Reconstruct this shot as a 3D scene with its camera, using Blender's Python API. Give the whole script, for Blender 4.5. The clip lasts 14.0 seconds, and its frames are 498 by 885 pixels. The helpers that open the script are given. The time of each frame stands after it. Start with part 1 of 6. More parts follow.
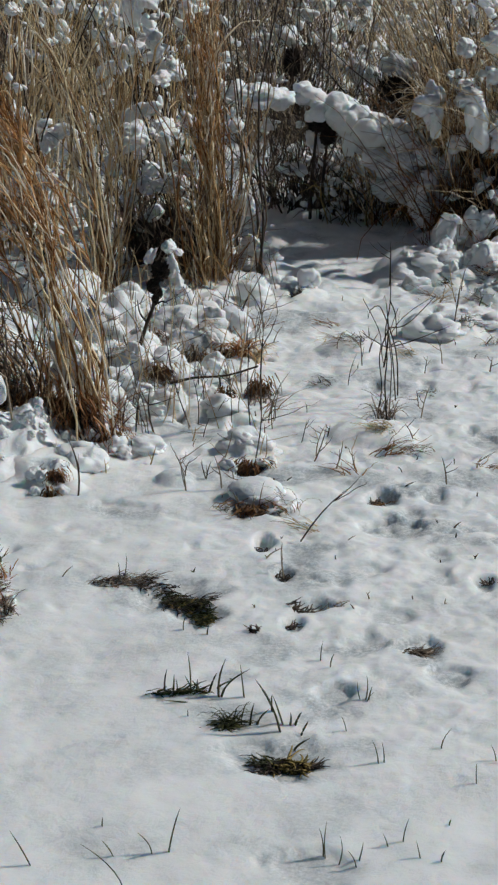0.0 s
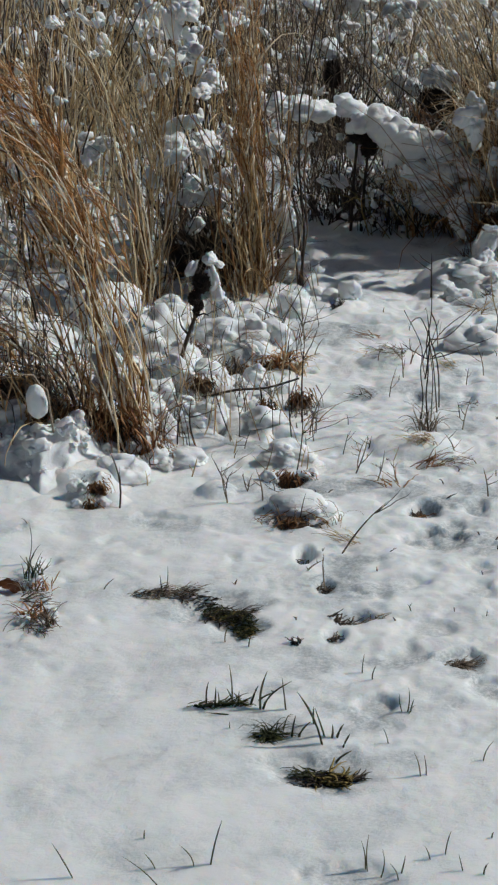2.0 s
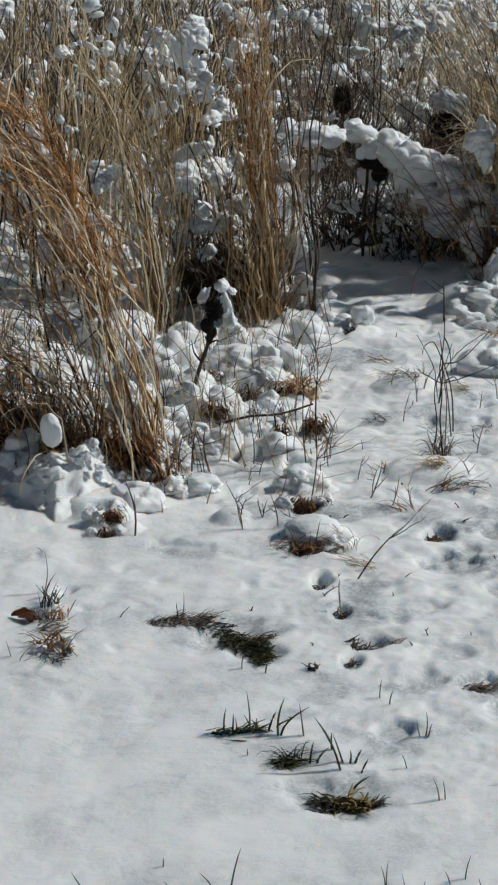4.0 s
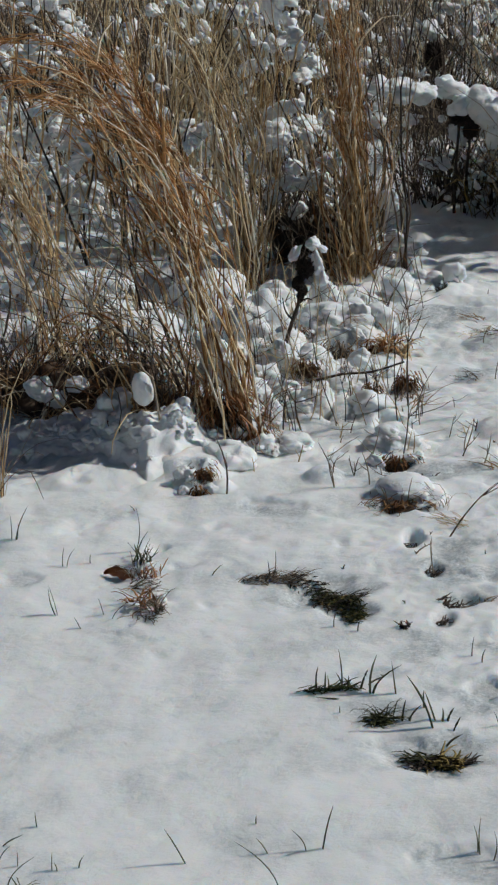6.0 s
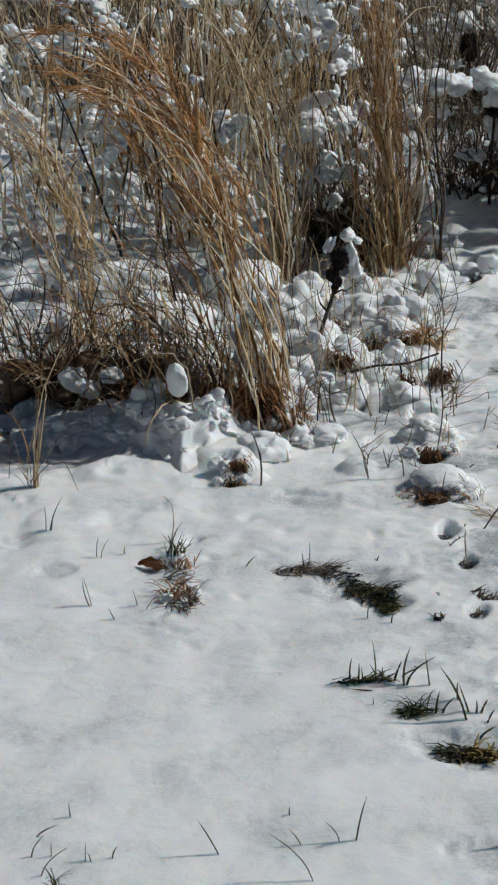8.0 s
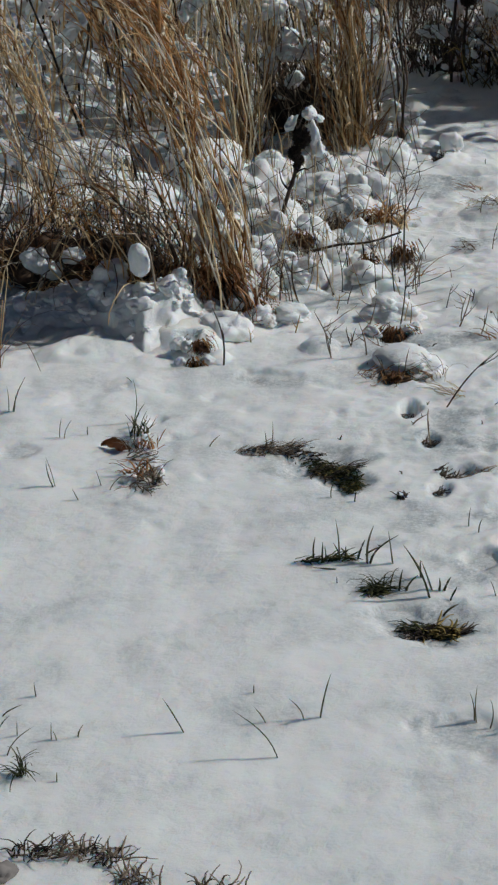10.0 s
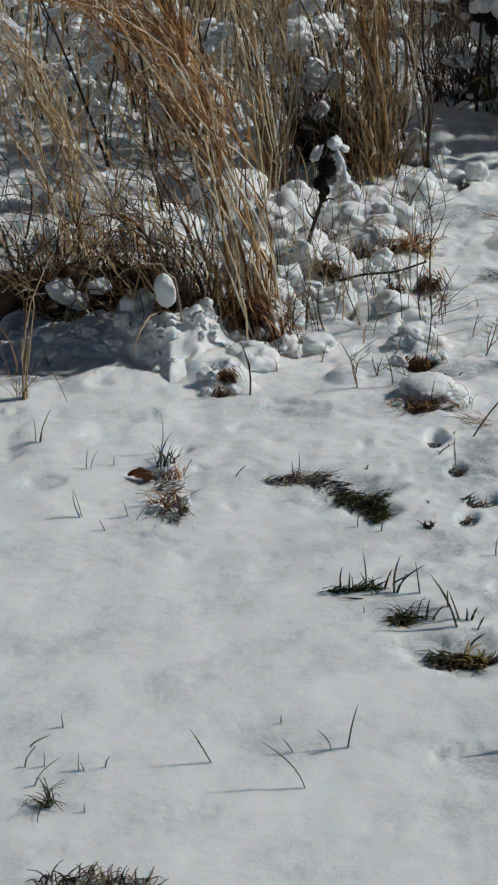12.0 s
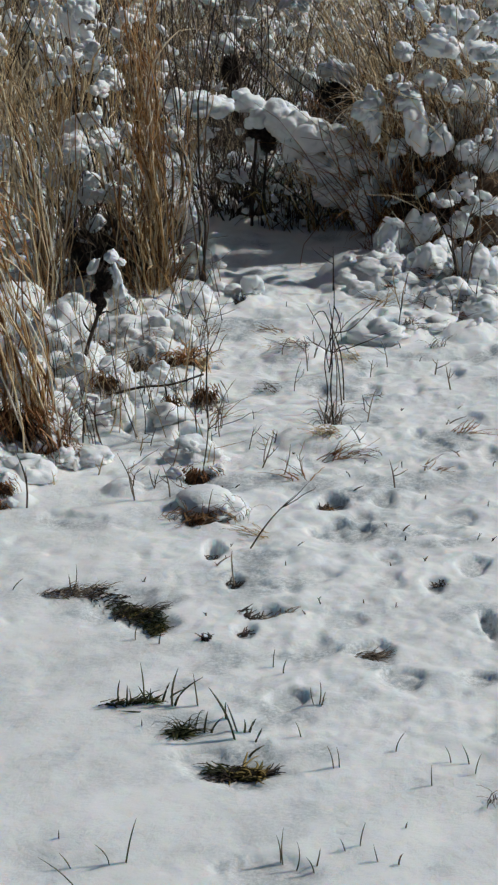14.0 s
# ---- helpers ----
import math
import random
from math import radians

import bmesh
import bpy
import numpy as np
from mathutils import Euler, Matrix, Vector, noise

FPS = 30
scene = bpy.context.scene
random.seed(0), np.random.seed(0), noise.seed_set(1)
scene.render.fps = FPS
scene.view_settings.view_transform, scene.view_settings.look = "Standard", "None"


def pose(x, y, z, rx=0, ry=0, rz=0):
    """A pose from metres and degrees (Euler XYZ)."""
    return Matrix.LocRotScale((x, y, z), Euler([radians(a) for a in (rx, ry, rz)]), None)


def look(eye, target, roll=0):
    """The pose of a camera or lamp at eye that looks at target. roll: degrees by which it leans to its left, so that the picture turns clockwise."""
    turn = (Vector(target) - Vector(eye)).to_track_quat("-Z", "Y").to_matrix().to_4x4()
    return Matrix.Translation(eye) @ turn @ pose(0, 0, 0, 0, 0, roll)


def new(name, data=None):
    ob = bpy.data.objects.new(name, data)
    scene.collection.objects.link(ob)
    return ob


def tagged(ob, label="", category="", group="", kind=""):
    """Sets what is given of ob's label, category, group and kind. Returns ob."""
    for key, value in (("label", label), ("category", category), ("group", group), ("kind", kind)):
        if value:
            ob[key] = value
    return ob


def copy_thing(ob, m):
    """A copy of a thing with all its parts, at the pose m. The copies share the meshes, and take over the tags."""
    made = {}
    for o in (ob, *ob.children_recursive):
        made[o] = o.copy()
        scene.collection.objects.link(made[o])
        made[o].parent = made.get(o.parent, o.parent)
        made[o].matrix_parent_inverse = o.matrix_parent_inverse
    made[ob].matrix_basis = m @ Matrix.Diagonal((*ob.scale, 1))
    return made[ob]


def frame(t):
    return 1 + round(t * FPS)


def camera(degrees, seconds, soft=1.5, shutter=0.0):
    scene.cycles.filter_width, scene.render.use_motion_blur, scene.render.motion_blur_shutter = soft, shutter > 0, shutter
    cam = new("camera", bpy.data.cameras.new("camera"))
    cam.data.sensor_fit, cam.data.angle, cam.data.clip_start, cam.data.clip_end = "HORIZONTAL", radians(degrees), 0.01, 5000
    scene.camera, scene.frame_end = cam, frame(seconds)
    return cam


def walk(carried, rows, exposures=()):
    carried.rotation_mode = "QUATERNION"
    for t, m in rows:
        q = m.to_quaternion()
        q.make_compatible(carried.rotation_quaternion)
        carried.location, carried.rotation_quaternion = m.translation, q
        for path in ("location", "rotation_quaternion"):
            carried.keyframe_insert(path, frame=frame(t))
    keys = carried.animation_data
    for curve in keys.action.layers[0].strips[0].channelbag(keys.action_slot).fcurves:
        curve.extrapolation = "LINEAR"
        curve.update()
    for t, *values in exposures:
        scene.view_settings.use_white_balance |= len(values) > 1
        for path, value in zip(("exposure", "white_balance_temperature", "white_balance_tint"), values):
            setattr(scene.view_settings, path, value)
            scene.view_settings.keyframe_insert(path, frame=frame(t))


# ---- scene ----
# A hand-held telephoto view that only turns where it is, over a snowy path edge.
cam = camera(11.0, 14.0, soft=2.4)
EYE = 1.7
ROWS = [
    (0.0, 72.000, -0.000, 0.000),
    (0.5, 71.929, 0.030, 0.157),
    (1.0, 71.938, 0.134, 0.378),
    (1.5, 72.120, 0.164, 0.560),
    (2.0, 72.272, 0.376, 0.839),
    (4.3, 72.878, 1.331, 1.049),
    (4.5, 72.766, 1.480, 1.158),
    (5.0, 72.456, 1.735, 1.508),
    (5.5, 71.933, 1.935, 2.317),
    (6.0, 71.980, 1.908, 2.814),
    (6.5, 71.989, 1.842, 3.132),
    (7.0, 72.027, 1.898, 3.337),
    (7.5, 71.943, 2.031, 3.533),
    (8.0, 71.815, 2.025, 3.573),
    (8.5, 71.798, 1.866, 3.052),
    (8.7, 71.449, 1.814, 2.713),
    (10.8, 68.697, 2.130, 2.719),
    (11.0, 68.736, 2.143, 2.723),
    (11.5, 69.043, 2.350, 2.979),
    (12.0, 69.802, 2.414, 3.182),
    (12.5, 70.753, 1.736, 1.862),
    (13.0, 71.119, 1.346, 0.200),
    (13.5, 71.527, 1.162, -0.689),
    (14.0, 72.154, 0.969, -1.539),
]
EXPOSURES = [(0.0, -0.38), (4.5, -0.33), (5.0, -0.37), (6.0, -0.46), (7.5, -0.37), (8.7, -0.37), (10.8, -0.59), (12.0, -0.54), (12.6, -0.39), (13.5, -0.43), (14.0, -0.37)]
walk(cam, [(t, pose(0, 0, EYE, rx, ry, rz)) for t, rx, ry, rz in ROWS], EXPOSURES)

# ---- light: winter sun from the right, clear sky ----
SUN_AZIMUTH, SUN_HEIGHT = radians(77), radians(41)
world = bpy.data.worlds.new("sky")
scene.world = world
world.use_nodes = True
sky = world.node_tree.nodes.new("ShaderNodeTexSky")
sky.sky_type, sky.sun_disc = "NISHITA", False
sky.ozone_density = 8.0
sky.sun_elevation, sky.sun_rotation = SUN_HEIGHT, SUN_AZIMUTH
world.node_tree.links.new(sky.outputs["Color"], world.node_tree.nodes["Background"].inputs["Color"])
world.node_tree.nodes["Background"].inputs["Strength"].default_value = 0.019
sun = new("sun", bpy.data.lights.new("sun", "SUN"))
sun.data.energy, sun.data.angle, sun.data.color = 3.8, radians(1.2), (0.957, 0.963, 0.940)
sun.matrix_world = look((40 * math.sin(SUN_AZIMUTH), 40 * math.cos(SUN_AZIMUTH), 40 * math.tan(SUN_HEIGHT)), (0, 0, 0))


# ---- materials ----
def material(name):
    m = bpy.data.materials.new(name)
    m.use_nodes = True
    return m, m.node_tree.nodes, m.node_tree.links, m.node_tree.nodes["Principled BSDF"]


def ramp(nodes, stops):
    r = nodes.new("ShaderNodeValToRGB")
    while len(r.color_ramp.elements) < len(stops):
        r.color_ramp.elements.new(0.5)
    for e, (at, c) in zip(r.color_ramp.elements, stops):
        e.position, e.color = at, (*c, 1)
    return r


def noise_node(nodes, links, scale, detail=4.0, rough=0.55):
    coord, n = nodes.new("ShaderNodeNewGeometry"), nodes.new("ShaderNodeTexNoise")
    n.inputs["Scale"].default_value, n.inputs["Detail"].default_value, n.inputs["Roughness"].default_value = scale, detail, rough
    links.new(coord.outputs["Position"], n.inputs["Vector"])
    return n


def snow_material(name, icy, relief, depth, weight=0.6):
    """Old snow: dry white grain, with greyer glassy patches where it has thawed."""
    m, nodes, links, bsdf = material(name)
    patches, blotch = noise_node(nodes, links, 5.5, 6, 0.62), noise_node(nodes, links, 26, 5, 0.65)
    both = nodes.new("ShaderNodeMath")
    both.operation = "MULTIPLY_ADD"
    both.inputs[1].default_value = 0.45
    half = nodes.new("ShaderNodeMath")
    half.operation = "MULTIPLY"
    half.inputs[1].default_value = 0.55
    links.new(patches.outputs["Fac"], half.inputs[0])
    links.new(blotch.outputs["Fac"], both.inputs[0])
    links.new(half.outputs[0], both.inputs[2])
    tone = ramp(nodes, [(0.36, (0.87, 0.885, 0.895)), (0.54, (0.82, 0.845, 0.855)), (0.70, icy)])
    links.new(both.outputs[0], tone.inputs["Fac"])
    # grainy grey slush tint, which also paints shade into prints and hollows, where marked
    mark, slush_shade, greyed = nodes.new("ShaderNodeAttribute"), nodes.new("ShaderNodeMath"), nodes.new("ShaderNodeMix")
    mark.attribute_name = "slush_shade"
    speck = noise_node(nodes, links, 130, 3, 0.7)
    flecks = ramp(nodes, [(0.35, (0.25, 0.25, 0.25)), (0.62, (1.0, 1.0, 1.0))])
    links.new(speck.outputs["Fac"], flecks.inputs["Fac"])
    slush_shade.operation, slush_shade.use_clamp = "MULTIPLY", True
    links.new(mark.outputs["Fac"], slush_shade.inputs[0])
    links.new(flecks.outputs["Color"], slush_shade.inputs[1])
    greyed.data_type = "RGBA"
    links.new(slush_shade.outputs[0], greyed.inputs["Factor"])
    links.new(tone.outputs["Color"], greyed.inputs["A"])
    greyed.inputs["B"].default_value = (0.41, 0.45, 0.47, 1)
    links.new(greyed.outputs["Result"], bsdf.inputs["Base Color"])
    gloss = ramp(nodes, [(0.45, (0.8, 0.8, 0.8)), (0.68, (0.42, 0.42, 0.42))])
    links.new(both.outputs[0], gloss.inputs["Fac"])
    links.new(gloss.outputs["Color"], bsdf.inputs["Roughness"])
    bsdf.inputs["Subsurface Weight"].default_value = weight
    bsdf.inputs["Subsurface Radius"].default_value = (0.6, 0.8, 1.0)
    bsdf.inputs["Subsurface Scale"].default_value = depth
    grain, crust = noise_node(nodes, links, 240, 4, 0.65), noise_node(nodes, links, 48, 5, 0.62)
    b1, b2 = nodes.new("ShaderNodeBump"), nodes.new("ShaderNodeBump")
    b1.inputs["Distance"].default_value, b2.inputs["Distance"].default_value = 0.0014, 0.010
    rough_part = nodes.new("ShaderNodeMath")
    rough_part.operation = "MULTIPLY"
    rough_part.inputs[1].default_value = relief * 1.5
    # only the thawed patches are rough
    wear = ramp(nodes, [(0.40, (0.22, 0.22, 0.22)), (0.58, (1.0, 1.0, 1.0))])
    links.new(both.outputs[0], wear.inputs["Fac"])
    links.new(wear.outputs["Color"], b1.inputs["Strength"])
    links.new(wear.outputs["Color"], rough_part.inputs[0])
    links.new(rough_part.outputs[0], b2.inputs["Strength"])
    links.new(grain.outputs["Fac"], b1.inputs["Height"])
    links.new(crust.outputs["Fac"], b2.inputs["Height"])
    links.new(b2.outputs["Normal"], b1.inputs["Normal"])
    links.new(b1.outputs["Normal"], bsdf.inputs["Normal"])
    return m


def plant_material(name, stops, glow=0.3, rough=0.6, spots=60):
    """Dry or green plant fibre: colour differs from stalk to stalk and along it; thin enough to let some sun through."""
    m, nodes, links, bsdf = material(name)
    geo = nodes.new("ShaderNodeNewGeometry")
    n = noise_node(nodes, links, spots, 3)
    mix = nodes.new("ShaderNodeMath")
    mix.operation = "MULTIPLY_ADD"
    mix.inputs[1].default_value, mix.inputs[2].default_value = 0.95, -0.33
    each, both_random, wrap = nodes.new("ShaderNodeObjectInfo"), nodes.new("ShaderNodeMath"), nodes.new("ShaderNodeMath")
    both_random.operation, wrap.operation = "ADD", "FRACT"
    links.new(geo.outputs["Random Per Island"], both_random.inputs[0])
    links.new(each.outputs["Random"], both_random.inputs[1])
    links.new(both_random.outputs[0], wrap.inputs[0])
    links.new(wrap.outputs[0], mix.inputs[0])
    add = nodes.new("ShaderNodeMath")
    add.operation = "MULTIPLY_ADD"
    add.inputs[1].default_value = 0.75
    links.new(n.outputs["Fac"], add.inputs[0])
    links.new(mix.outputs[0], add.inputs[2])
    tone = ramp(nodes, stops)
    links.new(add.outputs[0], tone.inputs["Fac"])
    links.new(tone.outputs["Color"], bsdf.inputs["Base Color"])
    bsdf.inputs["Roughness"].default_value = rough
    bsdf.inputs["Specular IOR Level"].default_value = 0.65 if rough < 0.4 else 0.35
    if glow:
        thin, both = nodes.new("ShaderNodeBsdfTranslucent"), nodes.new("ShaderNodeMixShader")
        links.new(tone.outputs["Color"], thin.inputs["Color"])
        both.inputs[0].default_value = glow
        links.new(bsdf.outputs[0], both.inputs[1])
        links.new(thin.outputs[0], both.inputs[2])
        links.new(both.outputs[0], nodes["Material Output"].inputs["Surface"])
    return m


SNOW = snow_material("snow", (0.67, 0.715, 0.735), 0.36, 0.042, 0.9)
SOFT_SNOW = snow_material("fresh_snow", (0.80, 0.835, 0.855), 0.30, 0.006, 0.7)
STRAW = plant_material("straw", [(0.0, (0.06, 0.026, 0.010)), (0.16, (0.30, 0.15, 0.05)), (0.36, (0.70, 0.45, 0.18)), (0.60, (0.90, 0.73, 0.45)), (0.90, (0.96, 0.91, 0.80))], 0.26, 0.36)
PALE = plant_material("pale_straw", [(0.0, (0.13, 0.075, 0.035)), (0.35, (0.54, 0.38, 0.18)), (1.0, (0.94, 0.82, 0.56))], 0.24, 0.36)
RUSSET_STRAW = plant_material("tawny_straw", [(0.0, (0.10, 0.04, 0.014)), (0.25, (0.40, 0.19, 0.06)), (0.5, (0.66, 0.38, 0.14)), (0.8, (0.88, 0.68, 0.38)), (1.0, (0.94, 0.86, 0.70))], 0.24, 0.36)
RUSSET = plant_material("russet", [(0.0, (0.09, 0.03, 0.012)), (0.5, (0.26, 0.11, 0.035)), (1.0, (0.46, 0.26, 0.10))], 0.25)
PLUME = plant_material("plume", [(0.0, (0.22, 0.08, 0.03)), (0.5, (0.66, 0.33, 0.12)), (1.0, (0.88, 0.62, 0.32))], 0.42)
BARK = plant_material("bark", [(0.0, (0.018, 0.014, 0.012)), (0.6, (0.05, 0.036, 0.028)), (1.0, (0.13, 0.095, 0.07))], 0.0, 0.75)
TWIG = plant_material("twig", [(0.0, (0.06, 0.042, 0.032)), (0.5, (0.20, 0.15, 0.11)), (1.0, (0.46, 0.38, 0.29))], 0.2, 0.7)
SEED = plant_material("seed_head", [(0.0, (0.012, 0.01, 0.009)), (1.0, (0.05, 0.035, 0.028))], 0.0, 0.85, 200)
GREEN = plant_material("green_grass", [(0.0, (0.014, 0.017, 0.008)), (0.5, (0.04, 0.052, 0.018)), (1.0, (0.15, 0.15, 0.055))], 0.3, 0.45)
OLIVE = plant_material("olive_grass", [(0.0, (0.06, 0.055, 0.016)), (0.5, (0.24, 0.19, 0.055)), (1.0, (0.55, 0.40, 0.15))], 0.3, 0.5)
BLADE = plant_material("blade", [(0.0, (0.03, 0.04, 0.018)), (0.6, (0.09, 0.10, 0.05)), (1.0, (0.20, 0.18, 0.10))], 0.25, 0.5)
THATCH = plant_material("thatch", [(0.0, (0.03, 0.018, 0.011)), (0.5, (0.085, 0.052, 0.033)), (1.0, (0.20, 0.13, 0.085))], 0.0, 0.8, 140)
# pale cream straw; its lightness also paints sunlit highlights among the strands
CREAM_HIGHLIGHT = plant_material("cream_highlight_straw", [(0.0, (0.62, 0.43, 0.20)), (0.5, (0.90, 0.75, 0.46)), (1.0, (0.97, 0.92, 0.78))], 0.24, 0.36)
LEAF = plant_material("dead_leaf", [(0.0, (0.14, 0.05, 0.02)), (0.55, (0.48, 0.23, 0.10)), (1.0, (0.70, 0.42, 0.22))], 0.4, 0.6)
STONE = plant_material("stone", [(0.0, (0.10, 0.09, 0.085)), (0.6, (0.22, 0.20, 0.19)), (1.0, (0.34, 0.32, 0.30))], 0.0, 0.8, 25)


# ---- geometry helpers ----
def perlin(x, y, seed=0):
    """Gradient noise on arrays, about -0.7 to 0.7."""
    xi, yi = np.floor(x).astype(np.int64), np.floor(y).astype(np.int64)
    fx, fy = x - xi, y - yi
    u, v = fx * fx * fx * (fx * (fx * 6 - 15) + 10), fy * fy * fy * (fy * (fy * 6 - 15) + 10)

    def corner(dx, dy):
        h = ((xi + dx) * 374761393 + (yi + dy) * 668265263 + seed * 1274126177) & 0x7FFFFFFF
        h = ((h ^ (h >> 13)) * 1103515245) & 0x7FFFFFFF
        a = ((h ^ (h >> 16)) & 0xFFFF) / 65536.0 * 2 * np.pi
        return np.cos(a) * (fx - dx) + np.sin(a) * (fy - dy)

    low = corner(0, 0) * (1 - u) + corner(1, 0) * u
    high = corner(0, 1) * (1 - u) + corner(1, 1) * u
    return low * (1 - v) + high * v


def smooth(a, b, x):
    t = np.clip((x - a) / (b - a), 0, 1)
    return t * t * (3 - 2 * t)


def fast_mesh(name, verts, faces, mat, shade=True):
    """A mesh from arrays: verts (n, 3), faces (m, 3 or 4)."""
    me = bpy.data.meshes.new(name)
    k = faces.shape[1]
    me.vertices.add(len(verts))
    me.vertices.foreach_set("co", np.ascontiguousarray(verts, dtype=np.float32).ravel())
    me.loops.add(faces.size)
    me.loops.foreach_set("vertex_index", np.ascontiguousarray(faces, dtype=np.int32).ravel())
    me.polygons.add(len(faces))
    me.polygons.foreach_set("loop_start", np.arange(0, faces.size, k, dtype=np.int32))
    me.polygons.foreach_set("use_smooth", np.full(len(faces), shade))
    me.materials.append(mat)
    me.update(calc_edges=True)
    return me


def tube_arrays(paths, radii, sides=3, flat=1.0):
    """Tapered tubes along many paths at once: paths (n, k, 3), radii (n, k). flat under 1 makes blades of them."""
    n, k, _ = paths.shape
    d = np.gradient(paths, axis=1)
    d /= np.linalg.norm(d, axis=2, keepdims=True) + 1e-9
    ref = np.where(np.abs(d[..., 2:3]) > 0.9, np.array([1.0, 0.2, 0.0]), np.array([0.0, 0.0, 1.0]))
    a = np.cross(d, ref)
    a /= np.linalg.norm(a, axis=2, keepdims=True) + 1e-9
    b = np.cross(d, a)
    ang = np.arange(sides) * 2 * np.pi / sides
    ring = a[:, :, None] * np.cos(ang)[:, None] + b[:, :, None] * (np.sin(ang)[:, None] * flat)
    v = paths[:, :, None] + ring * radii[:, :, None, None]
    idx = np.arange(n * k * sides).reshape(n, k, sides)
    f = np.stack([idx[:, :-1], np.roll(idx, -1, 2)[:, :-1], np.roll(idx, -1, 2)[:, 1:], idx[:, 1:]], -1).reshape(-1, 4)
    return v.reshape(-1, 3), f


def tubes(name, paths, r0, r1, mat, sides=3, flat=1.0):
    k = paths.shape[1]
    r0 = np.broadcast_to(np.asarray(r0, float).reshape(-1, 1), (len(paths), 1))
    s = np.linspace(0, 1, k)[None]
    return fast_mesh(name, *tube_arrays(paths, r0 * (1 - s) + r1 * s, sides, flat), mat)


def stalks(rng, base, length, azimuth, tilt, bend, power=1.6, seg=8, wobble=0.03):
    """Paths of stalks that start at base (n, 3), tilted from the upright and bending over more and more."""
    n = len(base)
    s = np.linspace(0, 1, seg)[None]
    th = np.asarray(tilt).reshape(-1, 1) + np.asarray(bend).reshape(-1, 1) * s ** power
    az = np.asarray(azimuth).reshape(-1, 1) + rng.normal(0, wobble * 3, (n, 1)) * s
    step = np.asarray(length).reshape(-1, 1) / (seg - 1)
    d = np.stack([np.sin(th) * np.cos(az), np.sin(th) * np.sin(az), np.cos(th)], -1) * step[..., None]
    d += rng.normal(0, wobble, d.shape) * step[..., None]
    p = np.concatenate([np.zeros((n, 1, 3)), np.cumsum(d[:, :-1], 1)], 1)
    return p + base[:, None]


def part(name, me, parent, label=""):
    ob = new(name, me)
    ob.parent = parent
    return tagged(ob, label)


def root(name, place, label, category, group=""):
    ob = new(name)
    ob.empty_display_size = 0.05
    ob.location = place
    return tagged(ob, label, category, group)


# ---- the snow-covered ground ----
# banked snow: x, y, radius, height
MOUNDS_FRONT = [
    (-0.772, 5.419, 0.05, 0.031), (-0.689, 5.353, 0.056, 0.022), (-0.627, 5.411, 0.05, 0.025), (-0.803, 5.181, 0.048, 0.03), (-0.547, 5.151, 0.083, 0.019),
    (-0.396, 5.033, 0.058, 0.035), (-0.354, 4.925, 0.023, 0.023), (-0.424, 4.945, 0.025, 0.023), (-0.262, 5.176, 0.031, 0.036), (-0.22, 5.174, 0.019, 0.026),
    (-0.319, 5.375, 0.042, 0.074), (-0.359, 5.418, 0.035, 0.062), (-0.404, 5.548, 0.043, 0.089), (-0.15, 4.985, 0.034, 0.030), (-0.712, 4.672, 0.066, 0.01), (-0.641, 5.0, 0.07, 0.022), (-0.57, 4.99, 0.05, 0.016),
    (-0.845, 5.402, 0.063, 0.063),
]
MOUNDS_MIDDLE = [
    (-0.381, 6.061, 0.083, 0.076), (-0.288, 5.811, 0.066, 0.066), (-0.119, 5.994, 0.084, 0.075), (-0.202, 5.58, 0.064, 0.038), (-0.136, 5.448, 0.05, 0.042),
    (-0.074, 5.445, 0.05, 0.03), (-0.037, 5.796, 0.047, 0.032), (-0.317, 5.586, 0.038, 0.051), (-0.208, 5.37, 0.049, 0.032), (0.0, 5.17, 0.054, 0.016),
    (0.015, 4.88, 0.067, 0.020), (-0.024, 5.36, 0.037, 0.029),
]
MOUNDS_RIGHT = [
    (0.456, 6.765, 0.092, 0.061), (0.388, 6.648, 0.06, 0.039), (0.522, 6.635, 0.054, 0.045), (0.639, 6.685, 0.067, 0.076), (0.698, 6.742, 0.076, 0.092),
    (0.773, 6.735, 0.076, 0.092), (0.481, 6.491, 0.053, 0.035), (0.428, 6.353, 0.086, 0.023), (0.638, 6.447, 0.058, 0.044), (0.733, 6.382, 0.073, 0.052),
    (0.498, 6.157, 0.084, 0.042), (0.676, 6.115, 0.056, 0.036), (0.561, 6.231, 0.057, 0.037), (0.238, 5.95, 0.059, 0.032), (0.27, 5.283, 0.073, 0.034),
    (0.143, 6.464, 0.044, 0.02), (0.086, 6.498, 0.035, 0.018), (0.208, 6.634, 0.075, 0.018),
]
# thawed prints and hollows: x, y, half width, half length, depth
DENTS_PATH = [
    (0.262, 4.884, 0.032, 0.049, 0.03), (0.285, 4.709, 0.068, 0.052, 0.022), (0.373, 4.886, 0.029, 0.042, 0.016), (0.357, 4.547, 0.026, 0.036, 0.014), (0.194, 4.463, 0.073, 0.041, 0.012),
    (0.429, 4.408, 0.023, 0.035, 0.02), (0.51, 4.499, 0.027, 0.042, 0.018), (0.341, 3.98, 0.042, 0.049, 0.02), (0.116, 4.29, 0.044, 0.025, 0.022), (0.073, 4.199, 0.022, 0.024, 0.02),
    (0.028, 4.617, 0.019, 0.043, 0.03), (0.061, 4.449, 0.017, 0.041, 0.02), (0.32, 4.778, 0.022, 0.033, 0.01), (0.509, 4.774, 0.038, 0.04, 0.014), (0.528, 5.071, 0.047, 0.045, 0.012),
    (0.348, 4.429, 0.031, 0.046, 0.012), (0.144, 3.899, 0.037, 0.042, 0.018),
]
